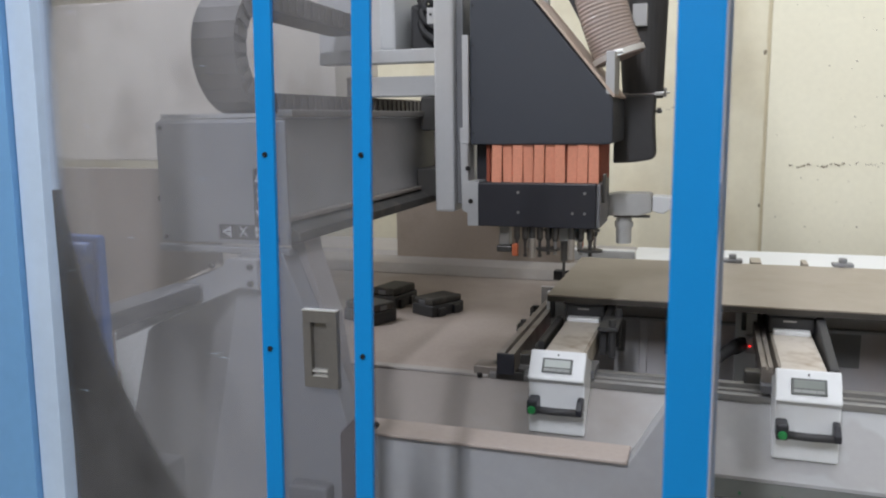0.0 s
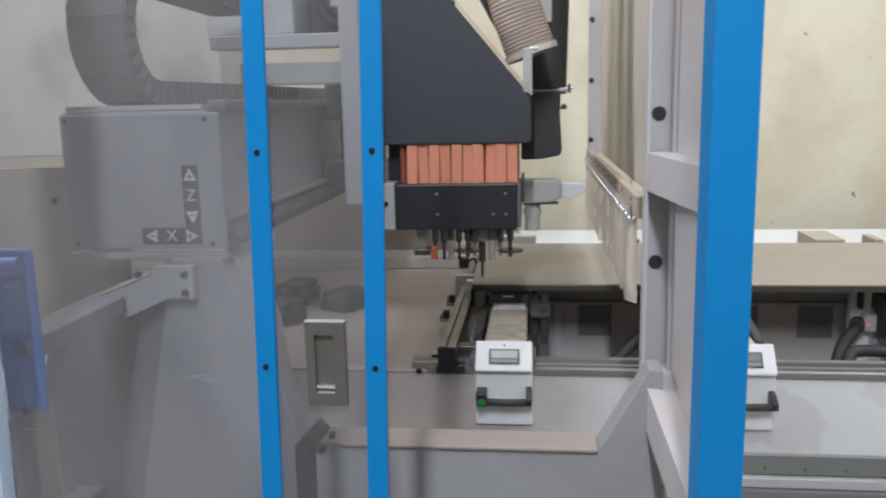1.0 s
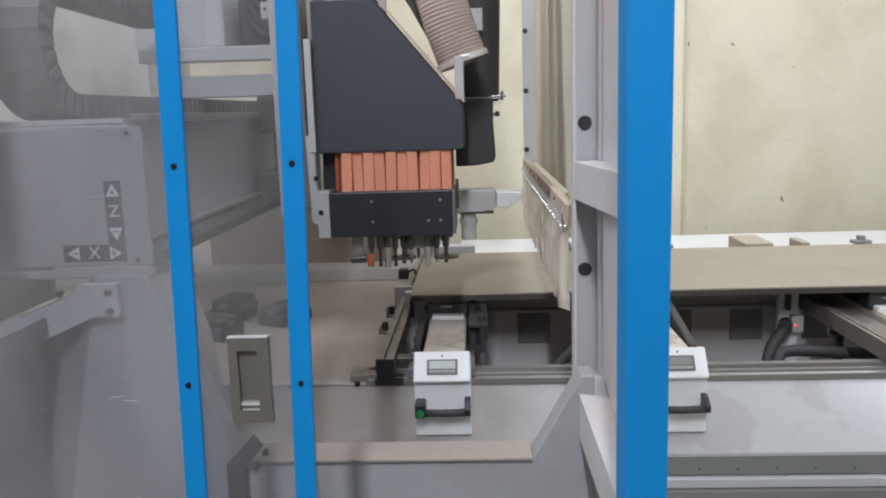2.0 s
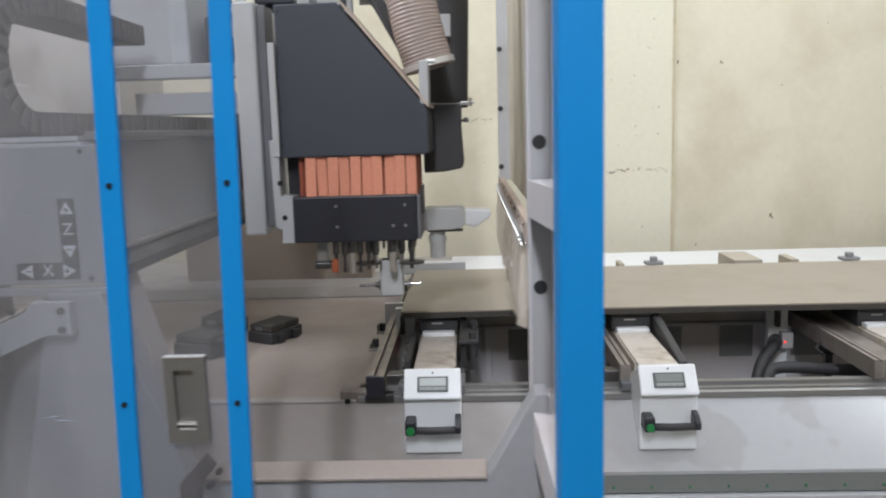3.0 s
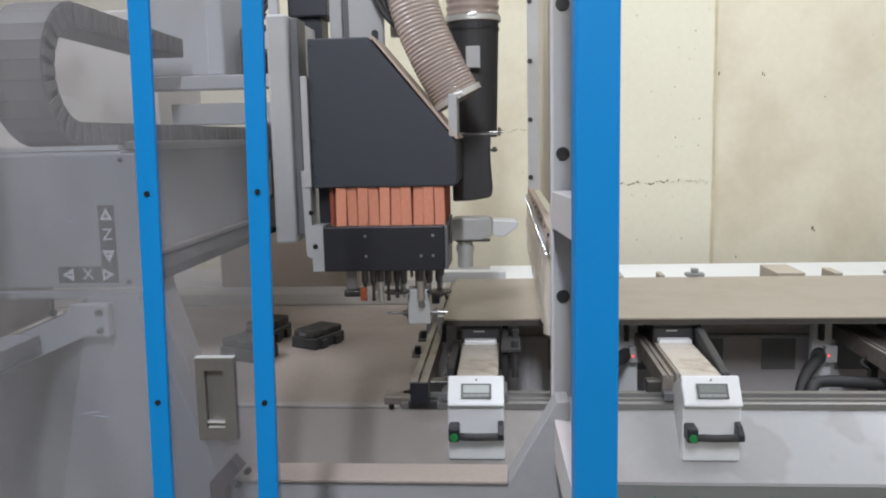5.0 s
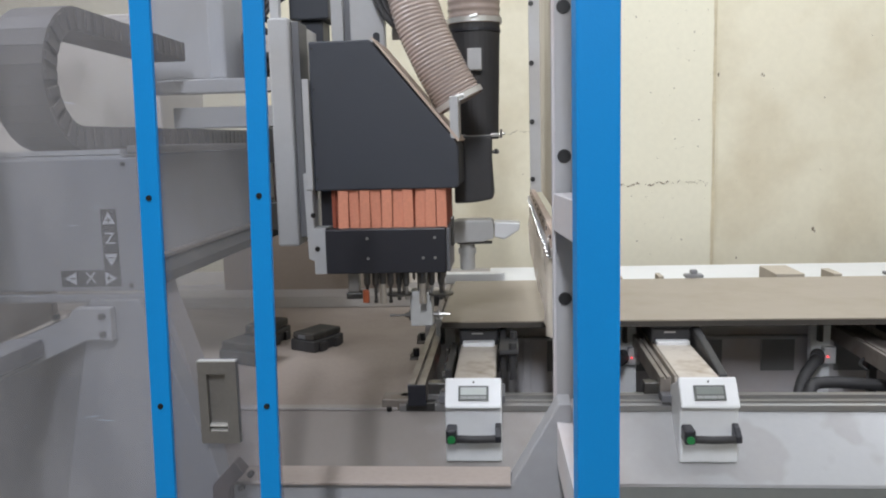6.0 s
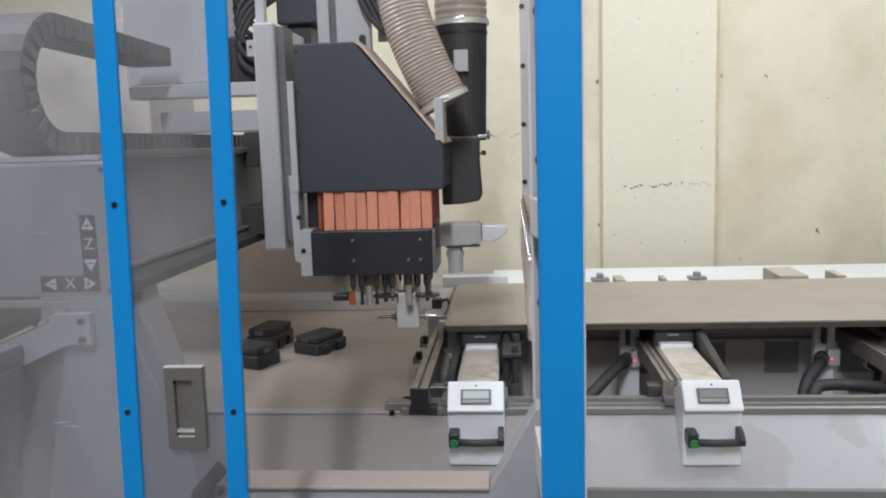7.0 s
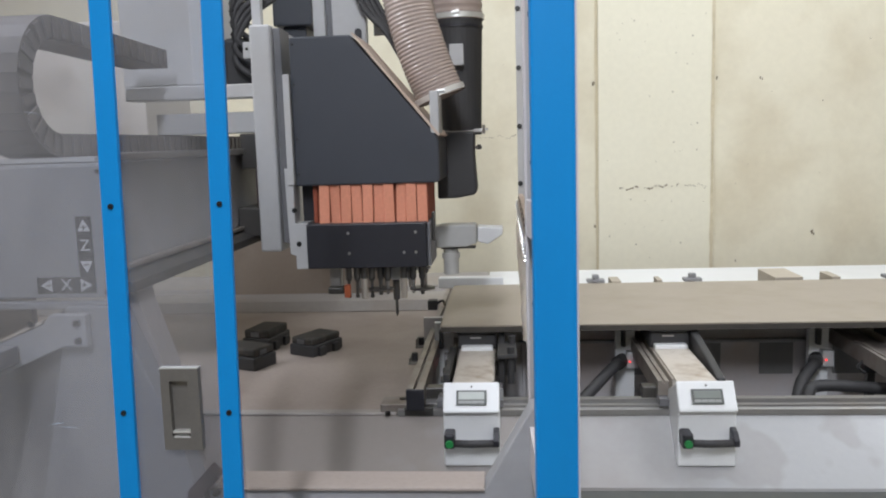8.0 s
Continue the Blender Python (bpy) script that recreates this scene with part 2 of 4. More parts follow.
def rod(bm, p, q, r0, r1=None, seg=16):
    p, q = Vector(p), Vector(q)
    d = q - p
    m = Matrix.Translation((p + q) / 2) @ d.to_track_quat("Z", "Y").to_matrix().to_4x4()
    bmesh.ops.create_cone(bm, cap_ends=True, segments=seg, radius1=r0, radius2=r0 if r1 is None else r1, depth=d.length, matrix=m)
    return bm


def sweep(bm, points, radii, seg=16, cap=True):
    rings, n = [], len(points)
    for i, p in enumerate(points):
        p = Vector(p)
        t = (Vector(points[min(i + 1, n - 1)]) - Vector(points[max(i - 1, 0)])).normalized()
        q = t.to_track_quat("Z", "Y")
        r = radii[i] if isinstance(radii, (list, tuple)) else radii
        rings.append([bm.verts.new(p + q @ Vector((math.cos(2 * math.pi * k / seg) * r, math.sin(2 * math.pi * k / seg) * r, 0))) for k in range(seg)])
    for a, b in zip(rings[:-1], rings[1:]):
        for k in range(seg):
            bm.faces.new((a[k], a[(k + 1) % seg], b[(k + 1) % seg], b[k])).smooth = True
    if cap:
        bm.faces.new(rings[0][::-1])
        bm.faces.new(rings[-1])
    return bm


def curve_points(knots, n):
    """Points on a smooth line through the knots."""
    out, k = [], [Vector(p) for p in knots]
    k = [2 * k[0] - k[1]] + k + [2 * k[-1] - k[-2]]
    spans = len(k) - 3
    for i in range(n + 1):
        u = i / n * spans
        j = min(int(u), spans - 1)
        t = u - j
        a, b, c, d = k[j:j + 4]
        out.append(0.5 * (2 * b + (c - a) * t + (2 * a - 5 * b + 4 * c - d) * t * t + (3 * b - a - 3 * c + d) * t ** 3))
    return out


def mesh_of(bm, name, mat):
    me = bpy.data.meshes.new(name)
    bm.to_mesh(me)
    bm.free()
    me.materials.append(mat)
    return me


def part(name, bm, mat, parent, label=""):
    ob = new(name, mesh_of(bm, name, mat))
    ob.parent = parent
    return tagged(ob, label)


def thing(name, label, category, at=(0, 0, 0), group="", kind=""):
    ob = new(name)
    ob.empty_display_size = 0.05
    ob.location = at
    return tagged(ob, label, category, group, kind)


def structure(name, bm, mat, label="", category=""):
    return tagged(new(name, mesh_of(bm, name, mat)), label, category, kind="structure")


def B(*a, **k):
    return box(bmesh.new(), *a, **k)


def bolts(name, spots, radius, depth, mat, parent, axis="y"):
    """Socket-head screws, each its own part on one mesh; they face the camera side of the axis."""
    bm = bmesh.new()
    d = {"y": Vector((0, -1, 0)), "x": Vector((-1, 0, 0))}[axis]
    rod(bm, d * -0.001, d * depth, radius, radius * 0.92, 12)
    rod(bm, d * depth, d * (depth + 0.0006), radius * 0.45, radius * 0.4, 6)
    me = mesh_of(bm, name, mat)
    for s in spots:
        ob = new(name, me)
        ob.location, ob.parent = s, parent
    return me


# ---- hall ----
structure("floor", B(-4, 5, -5, 2.6, -0.1, 0), CONCRETE, "grey concrete workshop floor", "floor")
structure("ceiling", B(-4, 5, -5, 2.6, 4.0, 4.1), CEILING, "pale workshop ceiling", "ceiling")
bm = bmesh.new()
box(bm, -4.1, 5.1, 2.44, 2.6, 0, 4.0)
wall_north = structure("wall_north", bm, WALL, "cream plastered workshop wall with cracks and stains", "wall")
bm = bmesh.new()
box(bm, 0.58, 1.178, 2.425, 2.46, 0, 4.0, bevel=0.004)
part("pilaster", bm, WALL_PALE, wall_north, "paler cream plaster pilaster")
structure("wall_west", B(-4.1, -4, -5, 2.44, 0, 4.0), WALL, "cream workshop wall", "wall")
structure("wall_east", B(5, 5.1, -5, 2.44, 0, 4.0), WALL, "cream workshop wall", "wall")
structure("wall_south", B(-4, 5, -5.1, -5, 0, 4.0), WALL, "cream workshop wall", "wall")


# cracks, chips and knocks in the plaster
rng = random.Random(7)


def crack(name, x0, x1, z0, z1, y, width):
    bm, pts, n = bmesh.new(), [], 46
    for i in range(n + 1):
        u = i / n
        pts.append((x0 + (x1 - x0) * u, z0 + (z1 - z0) * u + 0.022 * noise.noise((u * 7, x0, 3)) + rng.uniform(-0.004, 0.004)))
    for (xa, za), (xb, zb) in zip(pts[:-1], pts[1:]):
        w = width * rng.uniform(0.15, 1.0)
        if rng.random() < 0.22:
            continue
        bm.faces.new([bm.verts.new(p) for p in ((xa, y, za - w), (xb, y, zb - w * 0.6), (xb, y, zb + w * 0.6), (xa, y, za + w))])
    return part(name, bm, WALL_CRACK, wall_north, "dark hairline crack in the plaster")


crack("crack", 0.69, 1.0, 1.176, 1.194, 2.4225, 0.0065)
crack("crack", 1.03, 1.14, 1.19, 1.185, 2.4225, 0.003)
crack("crack", -0.10, 0.22, 1.47, 1.475, 2.4375, 0.0025)
bm = bmesh.new()
for k in range(90):
    px = rng.random() < 0.55
    x = rng.uniform(0.62, 1.16) if px else rng.choice((rng.uniform(1.2, 2.6), rng.uniform(-1.2, 0.55)))
    z, r = rng.uniform(0.78, 2.1), rng.choice((0.0014, 0.0018, 0.002, 0.0025, 0.004))
    y = 2.4225 if px else 2.4375
    ang = [(2 * math.pi * i / 7, r * rng.uniform(0.5, 1.2)) for i in range(7)]
    bm.faces.new([bm.verts.new((x + q * math.cos(a), y, z + q * 1.2 * math.sin(a))) for a, q in ang])
for x, z, r in ((1.69, 0.93, 0.012), (1.70, 0.915, 0.008), (0.556, 1.735, 0.014), (1.19, 1.74, 0.010), (1.41, 1.735, 0.008), (1.42, 1.73, 0.007), (1.30, 0.78, 0.008), (0.562, 0.98, 0.010)):
    ang = [(2 * math.pi * i / 8, r * rng.uniform(0.5, 1.1)) for i in range(8)]
    bm.faces.new([bm.verts.new((x + q * 0.7 * math.cos(a), 2.4372, z + q * 1.2 * math.sin(a))) for a, q in ang])
part("plaster_chips", bm, WALL_CRACK, wall_north, "small dark chips in the plaster")
for x in (0.577, 1.172):
    bm = bmesh.new()
    prev = None
    for k in range(60):
        z = 0.4 + k * 0.05
        w = 0.009 + 0.012 * abs(noise.noise((z * 6, x, 1)))
        y = 2.4365 if x < 1 else 2.4232
        a, b = bm.verts.new((x - w, y, z)), bm.verts.new((x + w * 0.4, y, z))
        if prev:
            bm.faces.new((prev[0], prev[1], b, a))
        prev = (a, b)
    part("joint", bm, WALL_JOINT, wall_north, "brownish joint beside the pilaster")

# ---- machine bed ----
bed = thing("machine_bed", "white painted steel machine bed with dusty deck", "machine bed")
bm = bmesh.new()
prism(bm, [(0.004, 0.774), (0.03, 0.774), (0.03, 0.0), (-0.10, 0.0), (-0.10, 0.634), (-0.122, 0.634), (-0.122, 0.642), (-0.004, 0.765)], -3.0, 4.0, "x")
part("front_cover", bm, COVER, bed, "white sloped front cover with sawdust film")
bm = bmesh.new()
prism(bm, [(-0.101, 0.633), (-0.124, 0.633), (-0.122, 0.590), (-0.101, 0.585)], -3.0, 4.0, "x")
part("light_channel", bm, CHANNEL, bed, "glossy dark grey channel with green lights")
part("lower_lip", B(-3, 4, -0.135, -0.1, 0.562, 0.586, bevel=0.003), WHITE_BASE, bed, "white lip")
bm = bmesh.new()
prism(bm, [(-0.1, 0.561), (-0.15, 0.561), (-0.15, 0.50), (-0.142, 0.49), (-0.142, 0.47), (-0.1, 0.47)], -3.0, 4.0, "x")
part("lower_rail", bm, ALU, bed, "grey metal lower rail")
bm = bmesh.new()
rod(bm, (0, 0, 0), (0, -0.003, 0), 0.0035, 0.003, 10)
green_dot = mesh_of(bm, "green_light", GREEN_DIM)
for k in range(24):
    ob = new("green_light", green_dot)
    ob.location, ob.parent = (-0.2 + k * 0.088, -0.1225, 0.604), bed
bolts("rail_screw", [(-0.25 + k * 0.118, -0.15, 0.538) for k in range(18)], 0.0042, 0.002, SCREW, bed)
bm = bmesh.new()
prism(bm, [(0.0, 0.775), (0.0, 0.789), (0.012, 0.792), (0.012, 0.797), (0.022, 0.797), (0.022, 0.793), (0.040, 0.793), (0.040, 0.803), (0.062, 0.803), (0.062, 0.775)], -0.19, 4.0, "x")
part("guide_rail", bm, ALU, bed, "grooved aluminium guide rail")
part("deck", B(-3.0, -0.19, 0.03, 2.1, 0.0, 0.770), DECK, bed, "dusty grey deck")
part("trough_floor", B(-0.19, 4.0, 0.03, 0.66, 0.0, 0.50), GREY, bed, "grey trough floor")
part("rear_deck", B(-0.19, 4.0, 0.66, 2.1, 0.0, 0.770), DECK, bed, "dusty grey rear deck")
part("deck_strip", B(-3.0, -0.195, 0.006, 0.034, 0.7745, 0.782, bevel=0.002), DECK_PALE, bed)
# rear covers
bm = bmesh.new()
prism(bm, [(1.30, 0.771), (1.33, 0.812), (1.52, 0.812), (1.56, 0.771)], -3.0, 4.0, "x", bevel=0.004)
part("rear_guide_cover", bm, DECK_PALE, bed, "pale dusty rear guide cover")
# brighter white here carries the reflection of a lamp
bm = bmesh.new()
prism(bm, [(1.72, 0.771), (1.74, 0.796), (2.10, 0.800), (2.10, 0.771)], 0.0, 4.0, "x", bevel=0.004)
part("rear_cover", bm, WHITE, bed, "white rear cover, lamp reflection put into its white")
bm = bmesh.new()
prism(bm, [(1.72, 0.771), (1.74, 0.796), (2.10, 0.800), (2.10, 0.771)], -3.0, -0.004, "x", bevel=0.004)
part("rear_cover", bm, DECK_PALE, bed, "dusty rear cover")
# inner web under the board; recess shade is put on as darker plates
part("inner_web", B(-0.185, 4.0, 0.64, 0.659, 0.50, 0.885), GREY_FRAME, bed, "light grey inner web")
bm = bmesh.new()
box(bm, 0, 0.104, -0.004, 0.0, 0, 0.104, bevel=0.0015)
recess = mesh_of(bm, "recess_cover", GREY_RECESS)
bm = bmesh.new()
box(bm, -0.004, 0.108, -0.014, 0.0, 0.1045, 0.112, bevel=0.0015)
lip = mesh_of(bm, "recess_lip", GREY_LIGHT)
for k in range(14):
    for name, me in (("recess_cover", recess), ("recess_lip", lip)):
        ob = new(name, me)
        ob.location, ob.parent = (-0.015 + k * 0.225, 0.6395, 0.690), bed
bm = bmesh.new()
box(bm, -0.012, 0.012, -0.02, 0.0, 0.0, 0.30, bevel=0.003)
rib = mesh_of(bm, "web_rib", GREY_FRAME)
for k in range(9):
    ob = new("web_rib", rib)
    ob.location, ob.parent = (0.145 + k * 0.45, 0.6398, 0.505), bed
part("web_flange", B(-0.185, 4.0, 0.615, 0.6395, 0.800, 0.808, bevel=0.002), GREY_LIGHT, bed)

# ---- work supports ----


def support(x, lit, sensor_x=0.0, bent=False):
    s = thing("work_support", "white work support with display, black handle and dusty top", "work support", (x, 0, 0), "work supports on the bed")
    part("beam", B(-0.052, 0.052, 0.045, 1.08, 0.795, 0.853, bevel=0.003), DUSTY, s, "dusty support beam")
    part("top_plate", B(-0.048, 0.048, 0.012, 0.345, 0.853, 0.858, bevel=0.0015), DUSTY, s, "dusty wooden-looking top plate")
    part("rear_step", B(-0.046, 0.046, 0.315, 0.348, 0.853, 0.869, bevel=0.004), WHITE, s)
    # suction pod under the board
    pod = part("suction_pod", B(-0.056, 0.056, 0.349, 0.52, 0.853, 0.900, bevel=0.006), RUBBER, s, "black suction pod")
    part("pod_seal", B(-0.060, 0.060, 0.345, 0.525, 0.900, 0.910, bevel=0.003), RUBBER, pod)
    part("pod_label", B(-0.020, 0.012, 0.3475, 0.3488, 0.886, 0.890), STEEL, pod)
    # side rails and slide
    rail_x = -0.135 if bent else -0.063
    if bent:
        part("second_rail", B(-0.118, -0.066, 0.03, 1.1, 0.806, 0.842, bevel=0.003), ALU_DUSTY, s, "dusty aluminium side rail")
    bm = bmesh.new()
    if lit:
        part("left_guard", B(-0.078, -0.060, 0.06, 0.34, 0.815, 0.866, bevel=0.004), RUBBER, s, "black side guard")
        for k in range(4):
            part("guard_roller", rod(bmesh.new(), (-0.079, 0.08 + 0.08 * k, 0.845), (-0.086, 0.08 + 0.08 * k, 0.845), 0.009, seg=12), STEEL_DARK, s)
        part("lift_cylinder", rod(bmesh.new(), (0.096, 0.19, 0.80), (0.096, 0.19, 0.902), 0.010, seg=14), RUBBER, s, "black lift cylinder")
        part("lift_cylinder", rod(bmesh.new(), (0.100, 0.30, 0.80), (0.100, 0.30, 0.905), 0.010, seg=14), RUBBER, s, "black lift cylinder")
        part("lift_yoke", B(0.060, 0.112, 0.17, 0.32, 0.872, 0.884, bevel=0.003), RUBBER, s)
    prism(bm, [(-0.086, 0.820), (-0.068, 0.820), (-0.068, 0.806), (-0.086, 0.806)] if lit else [(rail_x - 0.026, 0.852), (rail_x - 0.016, 0.852), (rail_x - 0.016, 0.846), (rail_x - 0.010, 0.846), (rail_x - 0.010, 0.852), (rail_x, 0.852), (rail_x, 0.806), (rail_x - 0.026, 0.806)], 0.03, 1.1)
    part("side_rail", bm, ALU_DARK if lit else ALU_DUSTY, s, "dusty aluminium side rail")
    part("slide_block", B(-0.125, -0.06, 0.05, 0.085, 0.80, 0.832, bevel=0.003), STEEL_DARK, s)
    part("slide_foot", B(-0.09, 0.075, 0.004, 0.10, 0.795, 0.815, bevel=0.002), GREY_DARK, s)
    # smooth black guard that rises towards the pod
    bm = bmesh.new()
    if lit:
        prism(bm, [(0.20, 0.800), (0.20, 0.862), (0.36, 0.898), (0.44, 0.898), (0.44, 0.800)], 0.062, 0.080, "x", bevel=0.003)
    else:
        prism(bm, [(0.05, 0.812), (0.05, 0.852), (0.16, 0.872), (0.36, 0.904), (0.44, 0.904), (0.44, 0.812)], 0.058, 0.080, "x", bevel=0.004)
    part("right_guard", bm, RUBBER, s, "black side guard")
    if not lit:
        bolts("guard_screw", [(0.069, 0.049, 0.835)], 0.005, 0.002, SCREW, s)
    # console
    bm = bmesh.new()
    prism(bm, [(0.0, 0.862), (0.02, 0.845), (0.09, 0.815), (0.09, 0.656), (-0.0306, 0.656), (-0.0306, 0.796), (-0.046, 0.796), (-0.046, 0.803)], -0.069, 0.069, "x", bevel=0.004)
    con = part("console", bm, WHITE, s, "white enamelled console")
    tilt = Matrix.Translation((0, -0.0235, 0.8330)) @ Matrix.Rotation(-math.atan2(0.046, 0.059), 4, "X")

    def face_box(name, x0, x1, d0, d1, v0, v1, mat, label=""):
        bm = B(x0, x1, -d1, -d0, v0, v1, bevel=0.0008)
        bmesh.ops.transform(bm, matrix=tilt, verts=bm.verts)
        return part(name, bm, mat, con, label)
    face_box("display_bezel", -0.036, 0.038, 0.0, 0.004, -0.024, 0.014, BEZEL, "dark display bezel")
    face_box("display", -0.031, 0.033, 0.003, 0.0045, -0.010, 0.010, LCD_LIT if lit else LCD, "lit display" if lit else "grey display")
    for k in range(4):
        face_box("display_key", -0.031 + k * 0.016, -0.0155 + k * 0.016, 0.003, 0.0045, -0.0205, -0.0125, KEY)
    bm = rod(bmesh.new(), (0.001, 0, 0.024), (0.001, -0.003, 0.024), 0.0022, seg=8)
    bmesh.ops.transform(bm, matrix=tilt, verts=bm.verts)
    part("console_screw", bm, SCREW, con)
    # handle
    bm = bmesh.new()
    sweep(bm, [(-0.050, -0.062, 0.727), (0.0, -0.065, 0.7265), (0.060, -0.062, 0.727)], 0.0092, 12)
    hd = part("handle", bm, RUBBER, con, "black bridge handle with green button")
    part("handle_mount", B(-0.066, -0.040, -0.074, -0.026, 0.716, 0.753, bevel=0.005), BLACK, hd)
    bm = bmesh.new()
    prism(bm, [(-0.026, 0.757), (-0.05, 0.752), (-0.072, 0.736), (-0.072, 0.720), (-0.026, 0.720)], 0.053, 0.068, "x", bevel=0.003)
    part("handle_mount", bm, BLACK, hd)
    part("button", rod(bmesh.new(), (-0.0525, -0.0735, 0.729), (-0.0525, -0.079, 0.729), 0.0100, 0.009, 20), GREEN, hd, "round green button")
    # the console stands forward of the beam, over the sloped cover
    fore = Matrix.Translation((0.0, -0.0644, 0.0479)) @ Matrix.Scale(0.967, 4)
    for ob in [con] + list(con.children_recursive):
        ob.data.transform(fore)
    # sensor block with a red light behind
    sb = part("sensor_bracket", B(sensor_x - 0.135, sensor_x - 0.078, 0.475, 0.50, 0.55, 0.905, bevel=0.002), WHITE, s, "white sensor bracket")
    part("sensor", B(sensor_x - 0.106, sensor_x - 0.072, 0.445, 0.474, 0.765, 0.815, bevel=0.003), GREY_LIGHT, sb)
    part("sensor_light", rod(bmesh.new(), (sensor_x - 0.096, 0.445, 0.787), (sensor_x - 0.096, 0.441, 0.787), 0.0022, 0.0018, 10), LED, sb, "red indicator light")
    part("valve", B(sensor_x - 0.120, sensor_x - 0.108, 0.45, 0.474, 0.83, 0.885, bevel=0.002), RUBBER, sb)
    if lit:
        return s
    h = sensor_x - 0.12
    knots = [(h, 0.45, 0.785), (h - 0.04, 0.38, 0.785), (h - 0.085, 0.33, 0.755), (h - 0.115, 0.28, 0.70), (h - 0.125, 0.25, 0.62)] if bent else \
        [(h, 0.45, 0.785), (h - 0.04, 0.36, 0.79), (h - 0.12, 0.26, 0.745), (h - 0.24, 0.16, 0.66)]
    path = curve_points(knots, 72)
    part("air_hose", sweep(bmesh.new(), path, [0.0165 + 0.0006 * math.cos(math.pi * i) for i in range(len(path))], 12), RUBBER, s, "black corrugated air hose")
    part("hose_nut", rod(bmesh.new(), (h + 0.005, 0.47, 0.785), (h - 0.016, 0.42, 0.788), 0.021, seg=14), RUBBER, s)
    return s


support(0.0, True)
support(0.547, False)
support(1.235, False, sensor_x=-0.122, bent=True)

# cables and hose on the deck by the third support
hose = thing("loose_hose", "black rubber hose looping over the deck", "hose")
part("hose_run", sweep(bmesh.new(), curve_points([(0.885, 0.24, 0.66), (0.905, 0.27, 0.735), (0.945, 0.29, 0.757), (1.10, 0.28, 0.752), (1.34, 0.26, 0.742)], 40), 0.0165, 12), RUBBER, hose)
cl = thing("hose_clip", "black cable clip with loose ends by the support", "clip")
part("clip_body", B(1.085, 1.125, 0.34, 0.38, 0.775, 0.835, bevel=0.008), RUBBER, cl)
part("clip_post", B(1.095, 1.115, 0.35, 0.37, 0.50, 0.775), STEEL_DARK, cl)
part("cable_end", sweep(bmesh.new(), curve_points([(1.09, 0.345, 0.82), (1.06, 0.33, 0.80), (1.075, 0.32, 0.783)], 10), 0.004, 8), RUBBER, cl)

# ---- board being drilled ----
panel = thing("work_board", "beige faced board lying across the work supports", "board")
part("board_face", B(-0.105, 2.3, 0.325, 0.985, 0.926, 0.930), PANEL, panel, "beige board face")
part("board_core", B(-0.1045, 2.299, 0.3255, 0.9845, 0.910, 0.926), PANEL_EDGE_SHADED, panel, "raw edge darkened for shade")

# stop rail along the board's end, with its stops
stop = thing("stop_rail", "aluminium stop rail with black end cap beside the board", "stop rail")
bm = bmesh.new()
prism(bm, [(-0.162, 0.800), (-0.162, 0.852), (-0.146, 0.852), (-0.146, 0.840), (-0.137, 0.840), (-0.137, 0.850), (-0.121, 0.850), (-0.121, 0.800)], -0.02, 1.42)
part("rail", bm, ALU_DUSTY, stop, "grooved aluminium rail")
part("end_cap", B(-0.164, -0.119, -0.026, -0.0205, 0.797, 0.851, bevel=0.002), BLACK, stop, "black end cap")
part("rail_foot", B(-0.172, -0.10, -0.002, 0.03, 0.776, 0.797, bevel=0.001), STEEL_DARK, stop)
part("rail_foot", B(-0.172, -0.10, 1.2, 1.3, 0.770, 0.800, bevel=0.001), STEEL_DARK, stop)
part("side_clamp", B(-0.235, -0.166, 0.01, 0.07, 0.7765, 0.803, bevel=0.003), ALU_DUSTY, stop)
part("clamp_screw", rod(bmesh.new(), (-0.215, 0.0, 0.7765), (-0.215, 0.0, 0.786), 0.007, seg=10), SCREW, stop)
for y in (0.36, 0.55, 0.84):
    b = part("stop_bracket", B(-0.205, -0.164, y, y + 0.055, 0.806, 0.812, bevel=0.001), ALU_DARK, stop, "stop bracket")
    part("stop_finger", B(-0.203, -0.199, y, y + 0.05, 0.812, 0.836 if y > 0.5 else 0.826, bevel=0.001), ALU_DARK, b)
    part("stop_cylinder", rod(bmesh.new(), (-0.188, y + 0.03, 0.812), (-0.188, y + 0.03, 0.835), 0.009, seg=12), RUBBER, b)
part("limit_switch", B(-0.20, -0.165, 0.93, 0.97, 0.85, 0.885, bevel=0.004), RUBBER, stop, "black limit switch")
part("switch_cable", sweep(bmesh.new(), curve_points([(-0.17, 0.945, 0.87), (-0.145, 0.93, 0.885), (-0.14, 0.95, 0.865)], 10), 0.004, 8), RUBBER, stop)

# things along the board's far edge
bar = thing("back_stop_bar", "white back stop bar behind the board", "stop bar")
part("bar_body", B(-0.17, 0.075, 1.06, 1.11, 0.905, 0.945, bevel=0.004), WHITE, bar)
part("bar_foot", B(-0.09, -0.06, 1.065, 1.10, 0.77, 0.905), GREY_LIGHT, bar)
part("bar_foot", B(0.03, 0.06, 1.065, 1.10, 0.77, 0.905), GREY_LIGHT, bar)


def clamp(x, y):
    c = thing("edge_clamp", "grey stepped clamp at the far edge of the board", "clamp", (x, y, 0), "clamps behind the board")
    part("clamp_leg", B(-0.012, 0.012, 0.0, 0.02, 0.77, 0.93), STEEL_DARK, c)
    part("clamp_base", B(-0.032, 0.032, -0.02, 0.02, 0.930, 0.942, bevel=0.003), GREY, c)
    part("clamp_knob", B(-0.012, 0.012, -0.012, 0.012, 0.942, 0.958, bevel=0.003), GREY, c)
    return c


for x in (0.41, 0.755, 1.45):
    clamp(x, 1.005)


